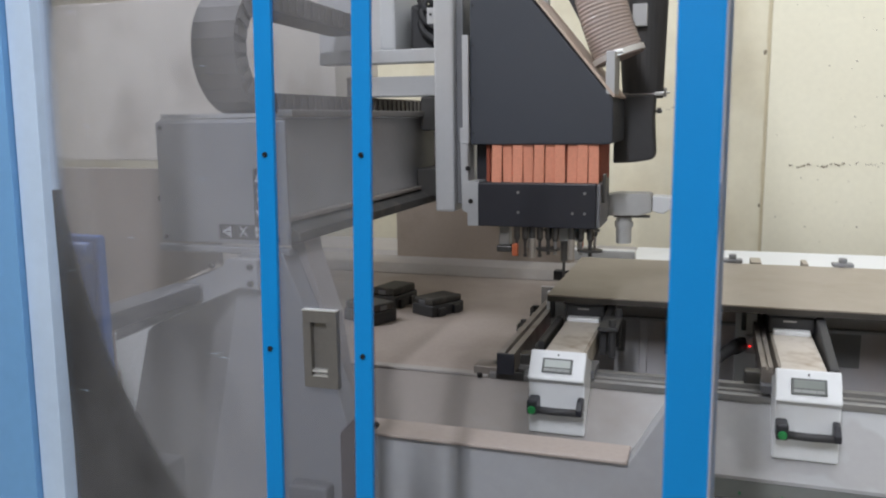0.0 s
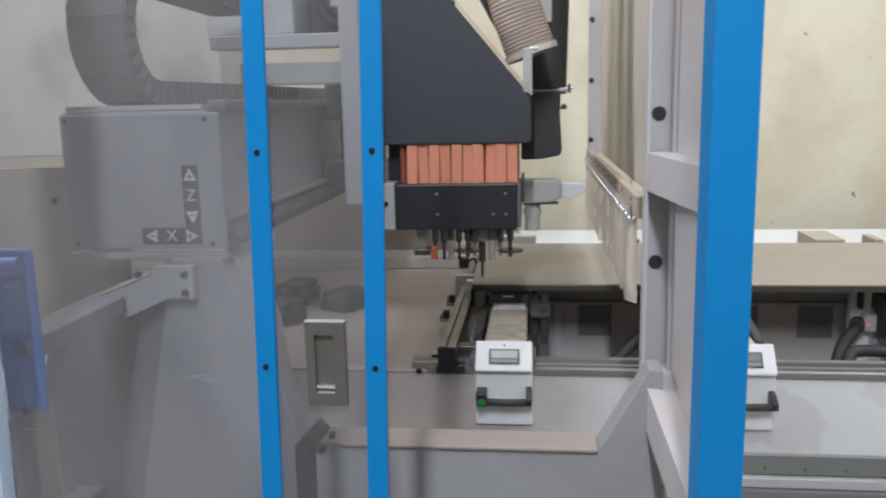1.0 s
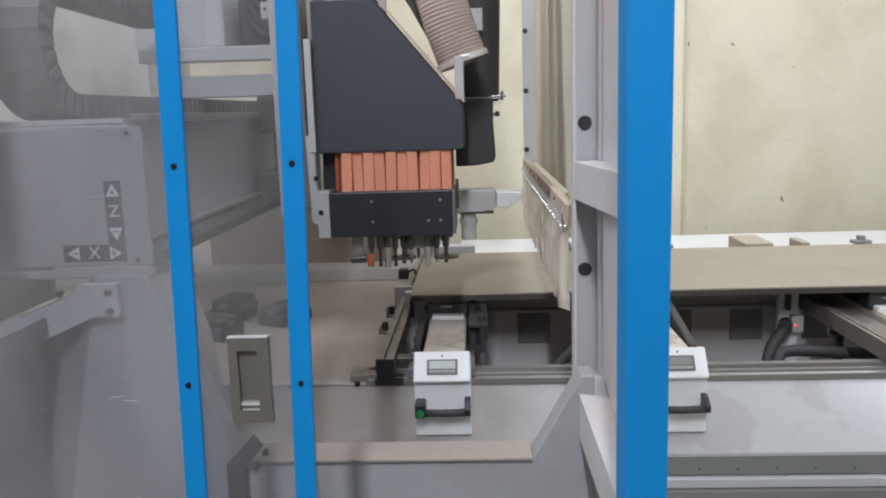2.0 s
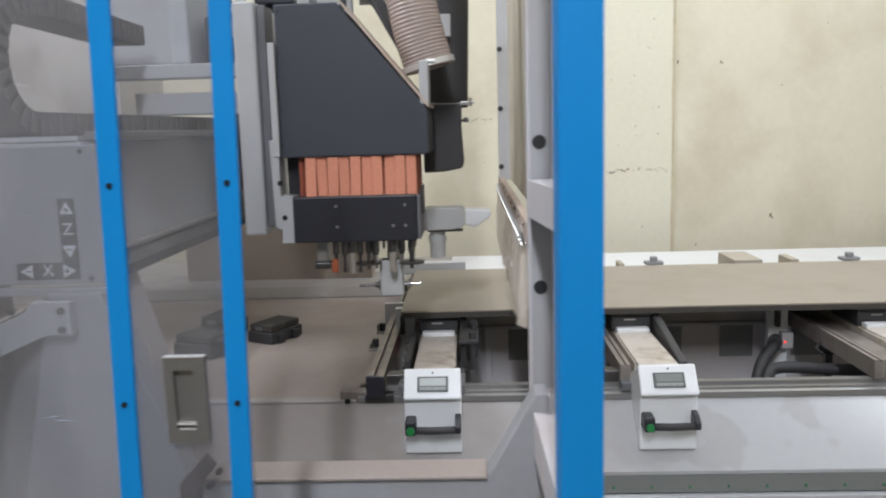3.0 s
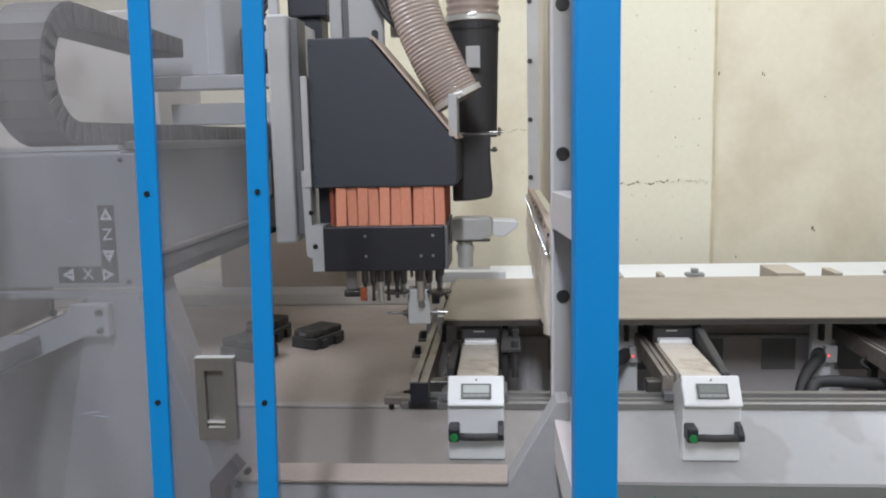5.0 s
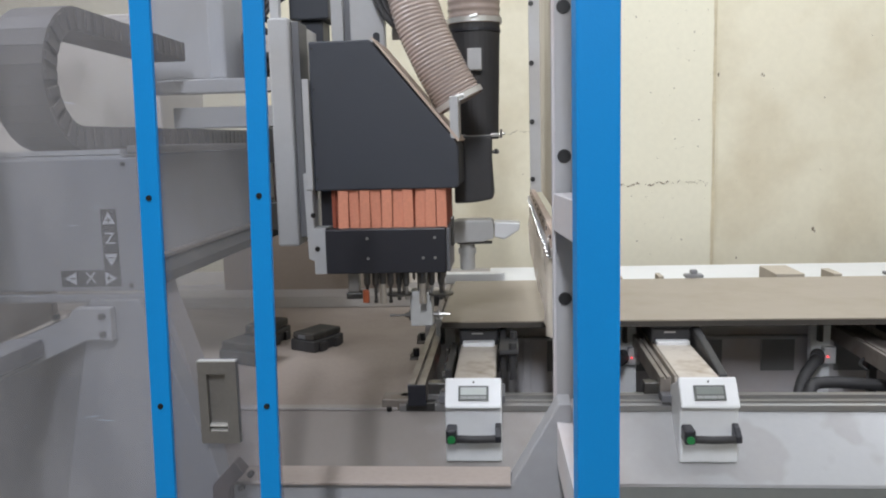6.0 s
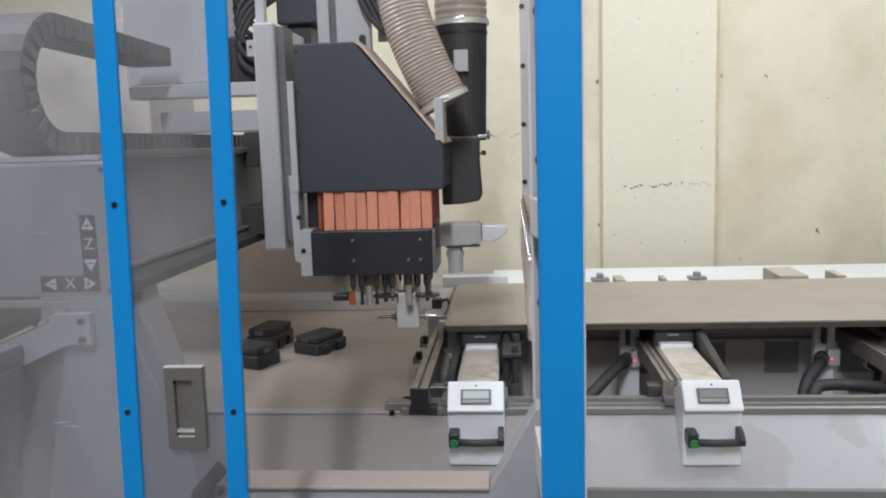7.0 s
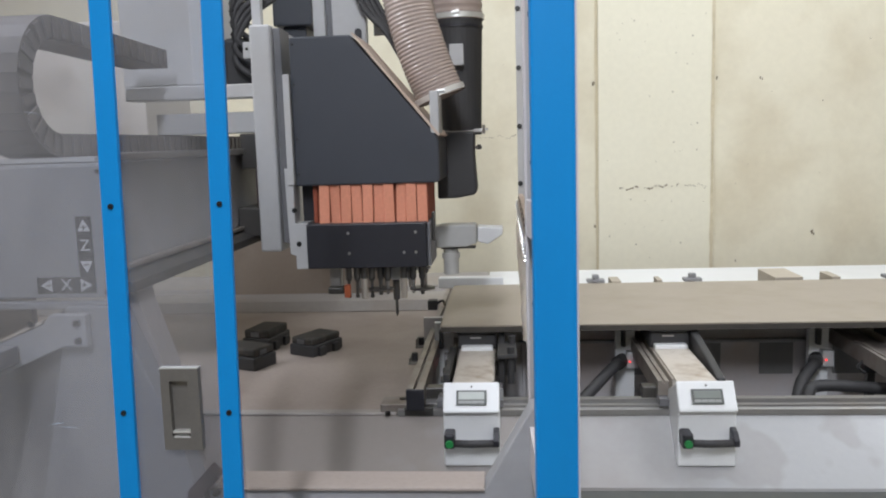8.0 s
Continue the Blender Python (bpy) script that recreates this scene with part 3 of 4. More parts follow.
def offcut(x, y, sx, sy, top):
    o = thing("board_strip", "pale tan board strip on edge behind the board", "board strip", (x, y, 0), "strips behind the board")
    bm = bmesh.new()
    box(bm, 0, sx, 0, sy, 0.77, top, bevel=0.002)
    part("strip_face", bm, OFFCUT, o)
    return o


offcut(1.05, 1.02, 0.10, 0.20, 0.935)
offcut(0.47, 1.02, 0.035, 0.10, 0.930)
offcut(0.635, 1.02, 0.018, 0.08, 0.932)
offcut(1.25, 1.02, 0.03, 0.12, 0.934)
tray = thing("white_tray", "white rear tray behind the board", "tray")
part("tray_floor", B(0.02, 3.6, 1.14, 1.29, 0.861, 0.868, bevel=0.002), WHITE, tray)
part("tray_leg", B(0.10, 0.14, 1.18, 1.26, 0.77, 0.861), GREY_LIGHT, tray)
part("tray_leg", B(1.9, 1.94, 1.18, 1.26, 0.77, 0.861), GREY_LIGHT, tray)


def vacuum_cup(x, y, rz, tall=1.0):
    v = thing("spare_suction_cup", "black spare suction cup lying on the dusty deck", "suction cup", (x, y, 0.770), "spare suction cups")
    v.rotation_euler = (0, 0, radians(rz))
    part("cup_base", B(-0.052, 0.052, -0.075, 0.075, 0.0, 0.028 * tall, bevel=0.005), RUBBER, v)
    part("cup_top", B(-0.046, 0.046, -0.070, 0.070, 0.028 * tall, 0.045 * tall, bevel=0.006), BLACK_DUSTY, v, "dusty black top")
    part("cup_foot", B(0.040, 0.062, -0.05, -0.02, 0.0, 0.03, bevel=0.003), RUBBER, v)
    part("cup_foot", B(0.040, 0.062, 0.02, 0.05, 0.0, 0.03, bevel=0.003), RUBBER, v)
    part("cup_label", B(-0.02, 0.01, -0.0715, -0.0705, 0.030 * tall, 0.040 * tall), GREY_DARK, v)
    return v


vacuum_cup(-0.553, 0.67, -28, 1.35)
vacuum_cup(-0.745, 0.745, -12, 1.6)
vacuum_cup(-0.735, 0.50, 66, 1.5)

# ---- gantry ----
gantry = thing("gantry", "grey machine gantry with blue framed safety screen", "gantry")


def lean_bar(x, w, y0, y1, z0, z1, slope, at):
    """An upright bar whose centre line passes x at height `at` and leans by slope."""
    bm = bmesh.new()
    prism(bm, [(x - w + slope * (z0 - at), z0), (x + w + slope * (z0 - at), z0), (x + w + slope * (z1 - at), z1), (x - w + slope * (z1 - at), z1)], y0, y1, bevel=0.0012)
    return bm


LEAN = 0.0205
for x in (-0.3675, -0.2392):
    st = part("screen_strip", lean_bar(x, 0.0118, -1.052, -1.0445, 0.3, 1.93, LEAN, 1.036), BLUE, gantry, "blue powder-coated screen strip")
    bolts("strip_screw", [(x + LEAN * (z - 1.036), -1.052, z) for z in (0.653, 0.899, 1.145, 1.391, 1.637, 1.883)], 0.0034, 0.0022, SCREW, st)
part("post", B(0.122, 0.1695, -1.06, -1.0, 0.2, 2.3, bevel=0.003), BLUE, gantry, "blue powder-coated corner post")
for x0, x1, mat, label in ((-0.70, -0.3685, PANE, "scratched hazy acrylic pane"), (-0.3665, -0.226, PANE_CLEAR, "clear acrylic pane")):
    pane = part("screen_pane", B(x0, x1, -1.0435, -1.0395, 0.3, 1.93), mat, gantry, label)
    pane.visible_shadow = False
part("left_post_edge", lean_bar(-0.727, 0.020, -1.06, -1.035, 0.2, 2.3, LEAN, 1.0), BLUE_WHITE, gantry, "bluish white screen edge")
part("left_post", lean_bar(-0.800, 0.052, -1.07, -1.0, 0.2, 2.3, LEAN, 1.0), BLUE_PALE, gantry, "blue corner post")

scratch_rng = random.Random(21)
bm = bmesh.new()
for k in range(13):
    x, z = scratch_rng.uniform(-0.68, -0.39), scratch_rng.uniform(1.0, 1.62)
    w, h, slope = scratch_rng.uniform(0.003, 0.016), scratch_rng.uniform(0.0001, 0.00022), scratch_rng.uniform(-0.3, 0.3)
    bm.faces.new([bm.verts.new((x + u * w, -1.0438, z + slope * u * w + v * h)) for u, v in ((-1, 0), (0, -1), (1, 0), (0, 1))])
tagged(part("pane_scratches", bm, BLUE_WHITE, gantry, "fine pale scratches on the acrylic"), kind="stuff")

# flush pull in the pane
bm = bmesh.new()
x0, x1, z0, z1 = -0.3175, -0.2715, 1.0995, 1.1985
for a in ((x0, -0.307, z0, z1), (-0.285, x1, z0, z1), (-0.307, -0.285, z0, 1.1135), (-0.307, -0.285, 1.1835, z1)):
    box(bm, a[0], a[1], -1.0530, -1.0437, a[2], a[3])
pull = part("flush_pull", bm, PULL, gantry, "brushed steel flush pull")
bm = bmesh.new()
box(bm, -0.307, -0.285, -1.0452, -1.0438, 1.1135, 1.1835)
part("pull_cup", bm, PULL, pull)
part("pull_top_edge", B(x0, x1, -1.0535, -1.0440, z1, z1 + 0.0012), STEEL_BRIGHT, pull, "bright top edge")
bm = B(-0.307, -0.285, -1.0520, -1.0452, 1.1195, 1.1225, bevel=0.0006)
box(bm, -0.306, -0.286, -1.0520, -1.0452, 1.1140, 1.1160)
part("pull_lip", bm, STEEL_BRIGHT, pull, "bright steel lip")

# end cover with the axis label
cover = part("end_cover", B(-0.858, -0.578, -0.610, -0.600, 1.202, 1.432, bevel=0.003), GREY, gantry, "grey end cover")
bolts("cover_screw", [(x, -0.610, z) for x in (-0.846, -0.602) for z in (1.212, 1.421)], 0.0045, 0.003, SCREW, cover)
lab = part("axis_label", B(-0.648, -0.620, -0.6116, -0.6105, 1.240, 1.345), LABEL_DARK, cover, "dark axis label with light letters")
part("axis_label", B(-0.727, -0.620, -0.6116, -0.6105, 1.211, 1.2395), LABEL_DARK, cover, "dark axis label with light letters")


def letters(text, x, z, size, parent):
    cu = bpy.data.curves.new("letters", "FONT")
    cu.body, cu.size, cu.extrude, cu.align_x, cu.align_y = text, size, 0.0003, "CENTER", "CENTER"
    tmp = bpy.data.objects.new("letters", cu)
    me = bpy.data.meshes.new_from_object(tmp)
    bpy.data.objects.remove(tmp)
    me.transform(Matrix.Translation((x, -0.6120, z)) @ Matrix.Rotation(radians(90), 4, "X"))
    me.materials.clear()
    me.materials.append(LABEL_LIGHT)
    ob = new("letters", me)
    ob.parent = parent
    return ob


def arrow(x, z, turn, sign):
    bm = bmesh.new()
    c, s = math.cos(radians(turn)), math.sin(radians(turn))
    tri = [(0.0, 0.0115), (-0.0115, -0.0095), (0.0115, -0.0095)]
    prism(bm, [(x + u * c - v * s, z + u * s + v * c) for u, v in tri], -0.6122, -0.6117)
    part("arrow", bm, LABEL_LIGHT, cover)
    bm = bmesh.new()
    ox, oz = x + 0.003 * s, z - 0.003 * c
    box(bm, ox - 0.0045, ox + 0.0045, -0.6126, -0.6122, oz - 0.001, oz + 0.001)
    if sign > 0:
        box(bm, ox - 0.001, ox + 0.001, -0.6127, -0.6122, oz - 0.0045, oz + 0.0045)
    part("arrow_sign", bm, LABEL_DARK, cover)


letters("Z", -0.634, 1.294, 0.028, cover)
letters("X", -0.6735, 1.2253, 0.028, cover)
arrow(-0.634, 1.329, 0, 1)
arrow(-0.634, 1.258, 180, -1)
arrow(-0.709, 1.2253, 90, -1)
arrow(-0.638, 1.2253, -90, 1)

# beam along the depth
part("beam", B(-0.858, -0.605, -0.600, 1.45, 1.215, 1.437, bevel=0.004), GREY_MID, gantry, "grey gantry beam")
bm = bmesh.new()
prism(bm, [(-0.605, 1.243), (-0.583, 1.236), (-0.560, 1.226), (-0.560, 1.208), (-0.605, 1.203)], -0.60, 1.45)
part("beam_rail", bm, BLACK_DUSTY, gantry, "dark linear rail under the beam")
part("rail_ledge", B(-0.604, -0.586, -0.598, 1.45, 1.243, 1.252, bevel=0.002), ALU_DUSTY, gantry)
part("beam_rail", B(-0.605, -0.575, -0.585, 1.45, 1.438, 1.452, bevel=0.002), ALU_DARK, gantry, "dark linear rail on the beam")
part("beam_tray", B(-0.85, -0.61, -0.60, 1.2, 1.438, 1.446), GREY_LIGHT, gantry)

# energy chain with its bend towards the front
bm = bmesh.new()
R, CY, CZ = 0.108, -0.470, 1.576


def chain_link(y, z, ang):
    m = Matrix.Translation((-0.783, y, z)) @ Matrix.Rotation(ang, 4, "X")
    bmesh.ops.create_cube(bm, size=1.0, matrix=m @ Matrix.Diagonal((0.098, 0.0335, 0.044, 1)))
    bmesh.ops.create_cube(bm, size=1.0, matrix=m @ Matrix.Diagonal((0.106, 0.016, 0.036, 1)))


for k in range(13):
    th = math.pi / 2 + math.pi * k / 12
    chain_link(CY + R * math.cos(th), CZ + R * math.sin(th), th - math.pi / 2)
for k in range(14):
    chain_link(CY + 0.035 * (k + 1), CZ + R - 0.0006 * k, 0)
for k in range(44):
    chain_link(CY + 0.035 * (k + 1), CZ - R, 0)
beam_chain = part("energy_chain", bm, CHAIN, gantry, "dusty brown-grey energy chain with a bend")

# front body
bm = bmesh.new()
prism(bm, [(-0.672, 1.190), (-0.585, 1.190), (-0.578, 1.170), (-0.478, 0.925), (-0.462, 0.862), (-0.441, 0.862), (-0.441, 0.15), (-0.887, 0.15)], -0.625, -0.570, bevel=0.003)
part("front_body", bm, GREY, gantry, "grey front column")
bm = bmesh.new()
prism(bm, [(-0.440, 0.860), (0.046, 0.860), (0.128, 1.004), (0.150, 1.004), (0.150, 0.15), (-0.440, 0.15)], -0.625, -0.570, bevel=0.003)
part("apron", bm, GREY_MID, gantry, "light grey dusty apron below the ledge")
# flank turned from the light: its shade is put in as darker grey
bm = bmesh.new()
pts = [(-0.668, -0.6225, 1.19), (-0.945, -0.50, 1.03), (-1.007, -0.485, 0.976), (-1.26, -0.44, 0.15), (-0.883, -0.622, 0.15)]
a = [bm.verts.new(p) for p in pts]
b = [bm.verts.new((p[0], p[1] + 0.03, p[2])) for p in pts]
bm.faces.new(a)
bm.faces.new(b[::-1])
for i in range(5):
    bm.faces.new((a[i], b[i], b[(i + 1) % 5], a[(i + 1) % 5]))
bmesh.ops.recalc_face_normals(bm, faces=bm.faces)
part("flank", bm, GREY_DARK, gantry, "folded-back flank, shade put into its grey")
part("ledge_edge", B(-0.438, 0.046, -0.634, -0.560, 0.8605, 0.8665, bevel=0.002), DECK, gantry, "dusty ledge top")
part("body_seam", B(-0.86, -0.575, -0.618, -0.60, 1.184, 1.198, bevel=0.003), GREY, gantry)
# column side that leans outwards to the ledge; lit tone is painted in
bm = bmesh.new()
prism(bm, [(-0.600, 1.214), (-0.572, 1.214), (-0.566, 1.182), (-0.527, 1.059), (-0.507, 0.915), (-0.490, 0.862), (-0.520, 0.862), (-0.552, 1.06), (-0.595, 1.172)], -0.568, -0.50)
part("column_side", bm, COLUMN_SIDE, gantry, "column side, lit tone put into its colour")
part("rear_column", B(-1.2, -0.40, 1.50, 1.60, 0.775, 1.45, bevel=0.005), TAN_PANEL, gantry, "dusty brown-grey rear column")
# diagonal brace with bolts
bm = bmesh.new()
prism(bm, [(-0.955, 1.002), (-0.955, 1.063), (-0.70, 1.165), (-0.69, 1.180), (-0.626, 1.180), (-0.626, 1.123), (-0.668, 1.125)], -0.648, -0.628, bevel=0.002)
br = part("brace", bm, GREY_MID, gantry, "grey diagonal brace")
bm = bmesh.new()
prism(bm, [(-0.955, 1.0632), (-0.955, 1.069), (-0.702, 1.171), (-0.702, 1.1652)], -0.650, -0.560)
part("brace_flange", bm, DUSTY, br, "sawdust-covered top flange")
bolts("brace_bolt", [(-0.720, -0.648, 1.166), (-0.640, -0.648, 1.166), (-0.640, -0.648, 1.135)], 0.0062, 0.006, SCREW, br)
# blue hinge plate at the back corner
bm = B(-0.799, -0.721, -0.940, -0.922, 1.035, 1.262, bevel=0.005)
hp = part("hinge_plate", bm, BLUE_DIM, gantry, "blue bolted hinge plate")
for x in (-0.780, -0.742):
    for z0, z1 in ((1.050, 1.108), (1.142, 1.214)):
        part("knuckle", rod(rod(bmesh.new(), (x, -0.945, z0), (x, -0.945, z1), 0.012, seg=18), (x, -0.945, z1), (x, -0.945, z1 + 0.007), 0.012, 0.006, 18), BLUE_DIM, hp)
part("knuckle", rod(bmesh.new(), (-0.792, -0.943, 1.240), (-0.730, -0.943, 1.240), 0.013, seg=18), BLUE_DIM, hp)
bolts("hinge_bolt", [(x, -0.941, z) for x in (-0.780, -0.742) for z in (1.043, 1.125)], 0.007, 0.010, SCREW, hp)
part("hinge_post", B(-0.814, -0.742, -0.935, -0.885, 0.15, 1.034, bevel=0.004), TAN_PANEL, gantry, "dusty brown hinge post")
part("hinge_arm", B(-0.80, -0.745, -0.921, -0.655, 1.10, 1.13, bevel=0.002), GREY_DARK, gantry)
part("rear_cheek", B(-1.6, -0.862, -0.42, -0.40, 0.1, 1.33), TAN_PANEL, gantry, "tan dusty cover sheet")
bolts("cheek_bolt", [(-0.93, -0.42, 1.27), (-0.90, -0.42, 1.275), (-1.0, -0.42, 1.265)], 0.007, 0.004, SCREW, gantry)
# cable duct at the foot of the column
bm = bmesh.new()
prism(bm, [(-0.425, 0.912), (-0.408, 0.892), (-0.437, 0.862), (-0.440, 0.60), (-0.468, 0.60), (-0.466, 0.868), (-0.440, 0.895)], -0.655, -0.626, bevel=0.002)
part("cable_duct", bm, MAROON, gantry, "dark brown bent cable duct")
bolts("duct_screw", [(-0.405, -0.628, 0.880), (-0.422, -0.632, 0.857)], 0.006, 0.008, SCREW, gantry)
part("foot_box", B(-0.575, -0.495, -0.66, -0.626, 0.55, 0.757, bevel=0.006), GREY_DARK, gantry, "dark grey box low on the column")
part("foot_box", B(-0.900, -0.845, -0.66, -0.600, 0.55, 0.757, bevel=0.006), GREY_DARK, gantry, "dark grey box low on the column")

# right side frame and its curtain
part("side_panel", B(0.1775, 0.182, -0.52, 1.15, 1.245, 2.3), SIDE, gantry, "cream dusty side panel")
fu = part("far_upright", B(0.138, 0.180, 1.15, 1.19, 1.24, 2.3, bevel=0.002), GREY_LIGHT, gantry, "grey far upright")
bolts("upright_screw", [(0.1465, 1.15, z) for z in (1.289, 1.504, 1.719, 1.934)], 0.010, 0.004, PLUG, fu)
part("curtain_rail", B(0.139, 0.156, -0.30, 1.27, 1.205, 1.25, bevel=0.002), SIDE_DUSTY, gantry, "dusty pinkish curtain rail")
bolts("rail_rivet", [(0.139, -0.22 + 0.17 * k, 1.236) for k in range(9)], 0.005, 0.002, SCREW, gantry, "x")
bm = bmesh.new()
rod(bm, (0.0, 0, -0.012), (0.0, 0, 0.010), 0.004, seg=8)
rod(bm, (-0.006, 0, -0.006), (0.006, 0, -0.006), 0.003, seg=8)
hk = mesh_of(bm, "curtain_hook", STEEL_BRIGHT)
for k in range(26):
    ob = new("curtain_hook", hk)
    ob.location, ob.parent = (0.133, -0.29 + 0.06 * k, 1.212), gantry
part("hook_rod", sweep(bmesh.new(), [(0.131, -0.30, 1.25), (0.130, -0.302, 1.23), (0.133, -0.30, 1.205)], 0.0022, 8), STEEL, gantry)
curtain = part("strip_curtain", B(0.130, 0.131, 1.20, 1.205, 1.195, 1.20), PVC, gantry, "milky strip curtain")
me_strips = []
for variant in range(4):
    bm = bmesh.new()
    r = random.Random(variant)
    cols = [[], [], []]
    for k in range(7):
        z = 0.0 - (0.176 + 0.005 * variant) * k / 6
        bend = 0.012 * noise.noise((k * 0.4, variant * 3.1, 0)) * k / 6
        for j, off in enumerate((-0.0185, 0.0, 0.0185)):
            cols[j].append(bm.verts.new((bend + 0.004 * noise.noise((j, k * 0.5, variant)), off, z)))
    for j in range(2):
        for k in range(6):
            bm.faces.new((cols[j][k], cols[j + 1][k], cols[j + 1][k + 1], cols[j][k + 1])).smooth = True
    bmesh.ops.solidify(bm, geom=bm.faces[:], thickness=0.0015)
    me_strips.append(mesh_of(bm, "curtain_strip", PVC))
curtain.location = (0.134, 0, 1.208)
curtain.data.transform(Matrix.Translation((-0.134, 0, -1.208)))
for k in range(50):
    ob = new("curtain_strip", me_strips[k % 4])
    ob.parent = curtain
    ob.location = (0.004 * (k % 2) - 0.002, -0.285 + 0.0305 * k, 0)
    ob.rotation_euler = (0, radians(rng.uniform(-1.5, 1.5)), radians((34, -16, 14)[k] if k < 3 else rng.uniform(-6, 6)))
# near part of the frame
part("side_plate", B(0.1725, 0.177, -0.998, -0.53, 0.55, 2.3), GREY_FRAME, gantry, "pale grey side plate")
part("upright_web", B(0.130, 0.1720, -0.530, -0.524, 0.96, 2.3), GREY_LIGHT, gantry, "grey recessed upright web")
part("upright_lip", B(0.125, 0.1298, -0.552, -0.515, 0.96, 2.3, bevel=0.001), GREY_FRAME, gantry)
part("upright_lip", B(0.1655, 0.1722, -0.560, -0.531, 0.96, 2.3, bevel=0.001), GREY_FRAME, gantry)
for z in (1.164, 1.414, 1.664):
    part("frame_plug", rod(bmesh.new(), (0.1465, -0.530, z), (0.1465, -0.534, z), 0.012, 0.0105, 20), PLUG, gantry, "black rubber plug")
bm = bmesh.new()
prism(bm, [(0.126, -0.553), (0.1722, -0.531), (0.1722, -0.900), (0.166, -0.900)], 1.288, 1.352, "z", bevel=0.0015)
part("corner_shelf", bm, GREY_FRAME, gantry, "dusty corner shelf")
bm = bmesh.new()
a = [bm.verts.new(p) for p in ((0.120, -0.56, 0.985), (0.1722, -0.53, 0.985), (0.1722, -0.998, 0.90), (0.150, -0.998, 0.90))]
b = [bm.verts.new(v.co - Vector((0, 0, 0.075))) for v in a]
bm.faces.new(a)
bm.faces.new(b[::-1])
for k in range(4):
    bm.faces.new((a[k], b[k], b[(k + 1) % 4], a[(k + 1) % 4]))
bmesh.ops.recalc_face_normals(bm, faces=bm.faces)
part("corner_shelf", bm, GREY_FRAME, gantry, "dusty sloping corner shelf")
# rear cabinet behind the chain
part("rear_cabinet", B(-2.6, -0.98, 0.45, 0.80, 1.30, 1.84, bevel=0.004), CABINET, gantry, "pale dusty cabinet behind the chain")
# white plate added in place of the bright background in the gap
part("guard_panel", B(-1.14, -1.0, -0.438, -0.430, 0.70, 0.985, bevel=0.002), WHITE, gantry, "white plate for the bright gap behind the column")

# ---- carriage ----
carriage = thing("carriage", "light grey vertical carriage with arms", "carriage")
part("carriage_plate", B(-0.530, -0.477, 0.05, 0.36, 1.190, 1.752, bevel=0.006), GREY_LIGHT, carriage, "light grey plate")
part("carriage_rail", B(-0.4765, -0.458, 0.075, 0.16, 1.21, 1.745, bevel=0.002), GREY_DARK, carriage, "dark linear guide")
part("rear_plate", B(-0.535, -0.512, 0.10, 0.125, 1.64, 2.1, bevel=0.002), GREY_LIGHT, carriage)
tab = part("tab", B(-0.548, -0.512, 0.055, 0.07, 1.672, 1.712, bevel=0.002), GREY_LIGHT, carriage)
bolts("tab_hole", [(-0.538, 0.055, 1.695)], 0.004, 0.001, SCREW, tab)
part("cable_box", B(-0.64, -0.536, 0.18, 0.36, 1.60, 1.74, bevel=0.01), RUBBER, carriage, "black cable bundle")
for k in range(5):
    bm = sweep(bmesh.new(), curve_points([(-0.53, 0.16 + 0.02 * k, 1.62 + 0.03 * k), (-0.60, 0.15, 1.68 + 0.03 * k), (-0.57, 0.17, 1.78 + 0.02 * k), (-0.50, 0.2, 1.84)], 14), 0.008, 8)
    part("cable", bm, RUBBER, carriage, "black loose cable")
part("arm", B(-0.86, -0.511, 0.06, 0.12, 1.578, 1.612, bevel=0.003), GREY_LIGHT, carriage, "light grey arm")
part("arm", B(-0.80, -0.511, 0.10, 0.18, 1.492, 1.545, bevel=0.003), GREY_LIGHT, carriage, "light grey arm")
part("drive_cover", B(-0.90, -0.70, 0.14, 0.40, 1.615, 2.15, bevel=0.006), GREY_LIGHT, carriage, "light grey drive cover")
part("drive_cover", B(-0.698, -0.655, 0.10, 0.36, 1.615, 2.15, bevel=0.006), WHITE_BASE, carriage, "white drive cover")
part("guide_block", B(-0.585, -0.511, 0.10, 0.30, 1.40, 1.49, bevel=0.004), STEEL_DARK, carriage)
part("guide_block", B(-0.600, -0.511, 0.10, 0.30, 1.225, 1.30, bevel=0.004), STEEL_DARK, carriage)
part("guide_side", B(-0.555, -0.511, 0.12, 0.30, 1.30, 1.40, bevel=0.004), MAROON, carriage)
part("mast", B(-0.527, -0.460, 0.365, 0.46, 1.60, 1.787, bevel=0.004), SLATE, carriage, "slate grey mast")
part("mast_head", B(-0.548, -0.437, 0.34, 0.48, 1.788, 2.2, bevel=0.004), SLATE, carriage, "slate grey mast head")

# ---- drilling head ----
head = thing("drilling_head", "slate grey drilling head with orange bristle curtain and drills", "drilling head")
hood_line = [(-0.418, 1.712), (-0.272, 1.712), (-0.072, 1.470), (-0.066, 1.455), (-0.066, 1.362), (-0.075, 1.357), (-0.418, 1.357)]
bm = bmesh.new()
prism(bm, hood_line, 0.0, 0.26, bevel=0.004)
hd = part("hood", bm, SLATE, head, "slate grey hood")
bolts("hood_screw", [(-0.410, 0.0, z) for z in (1.695, 1.60, 1.47, 1.385)], 0.003, 0.002, SCREW, hd)
bm = bmesh.new()
prism(bm, [(-0.268, 1.716), (-0.264, 1.717), (-0.062, 1.472), (-0.067, 1.468)], -0.001, 0.26)
part("hood_edge", bm, SIDE_DUSTY, head, "dusty slanted hood edge")
part("side_strip", B(-0.437, -0.421, -0.005, 0.05, 1.36, 1.625, bevel=0.002), GREY_LIGHT, head, "light grey side strip")
bm = bmesh.new()
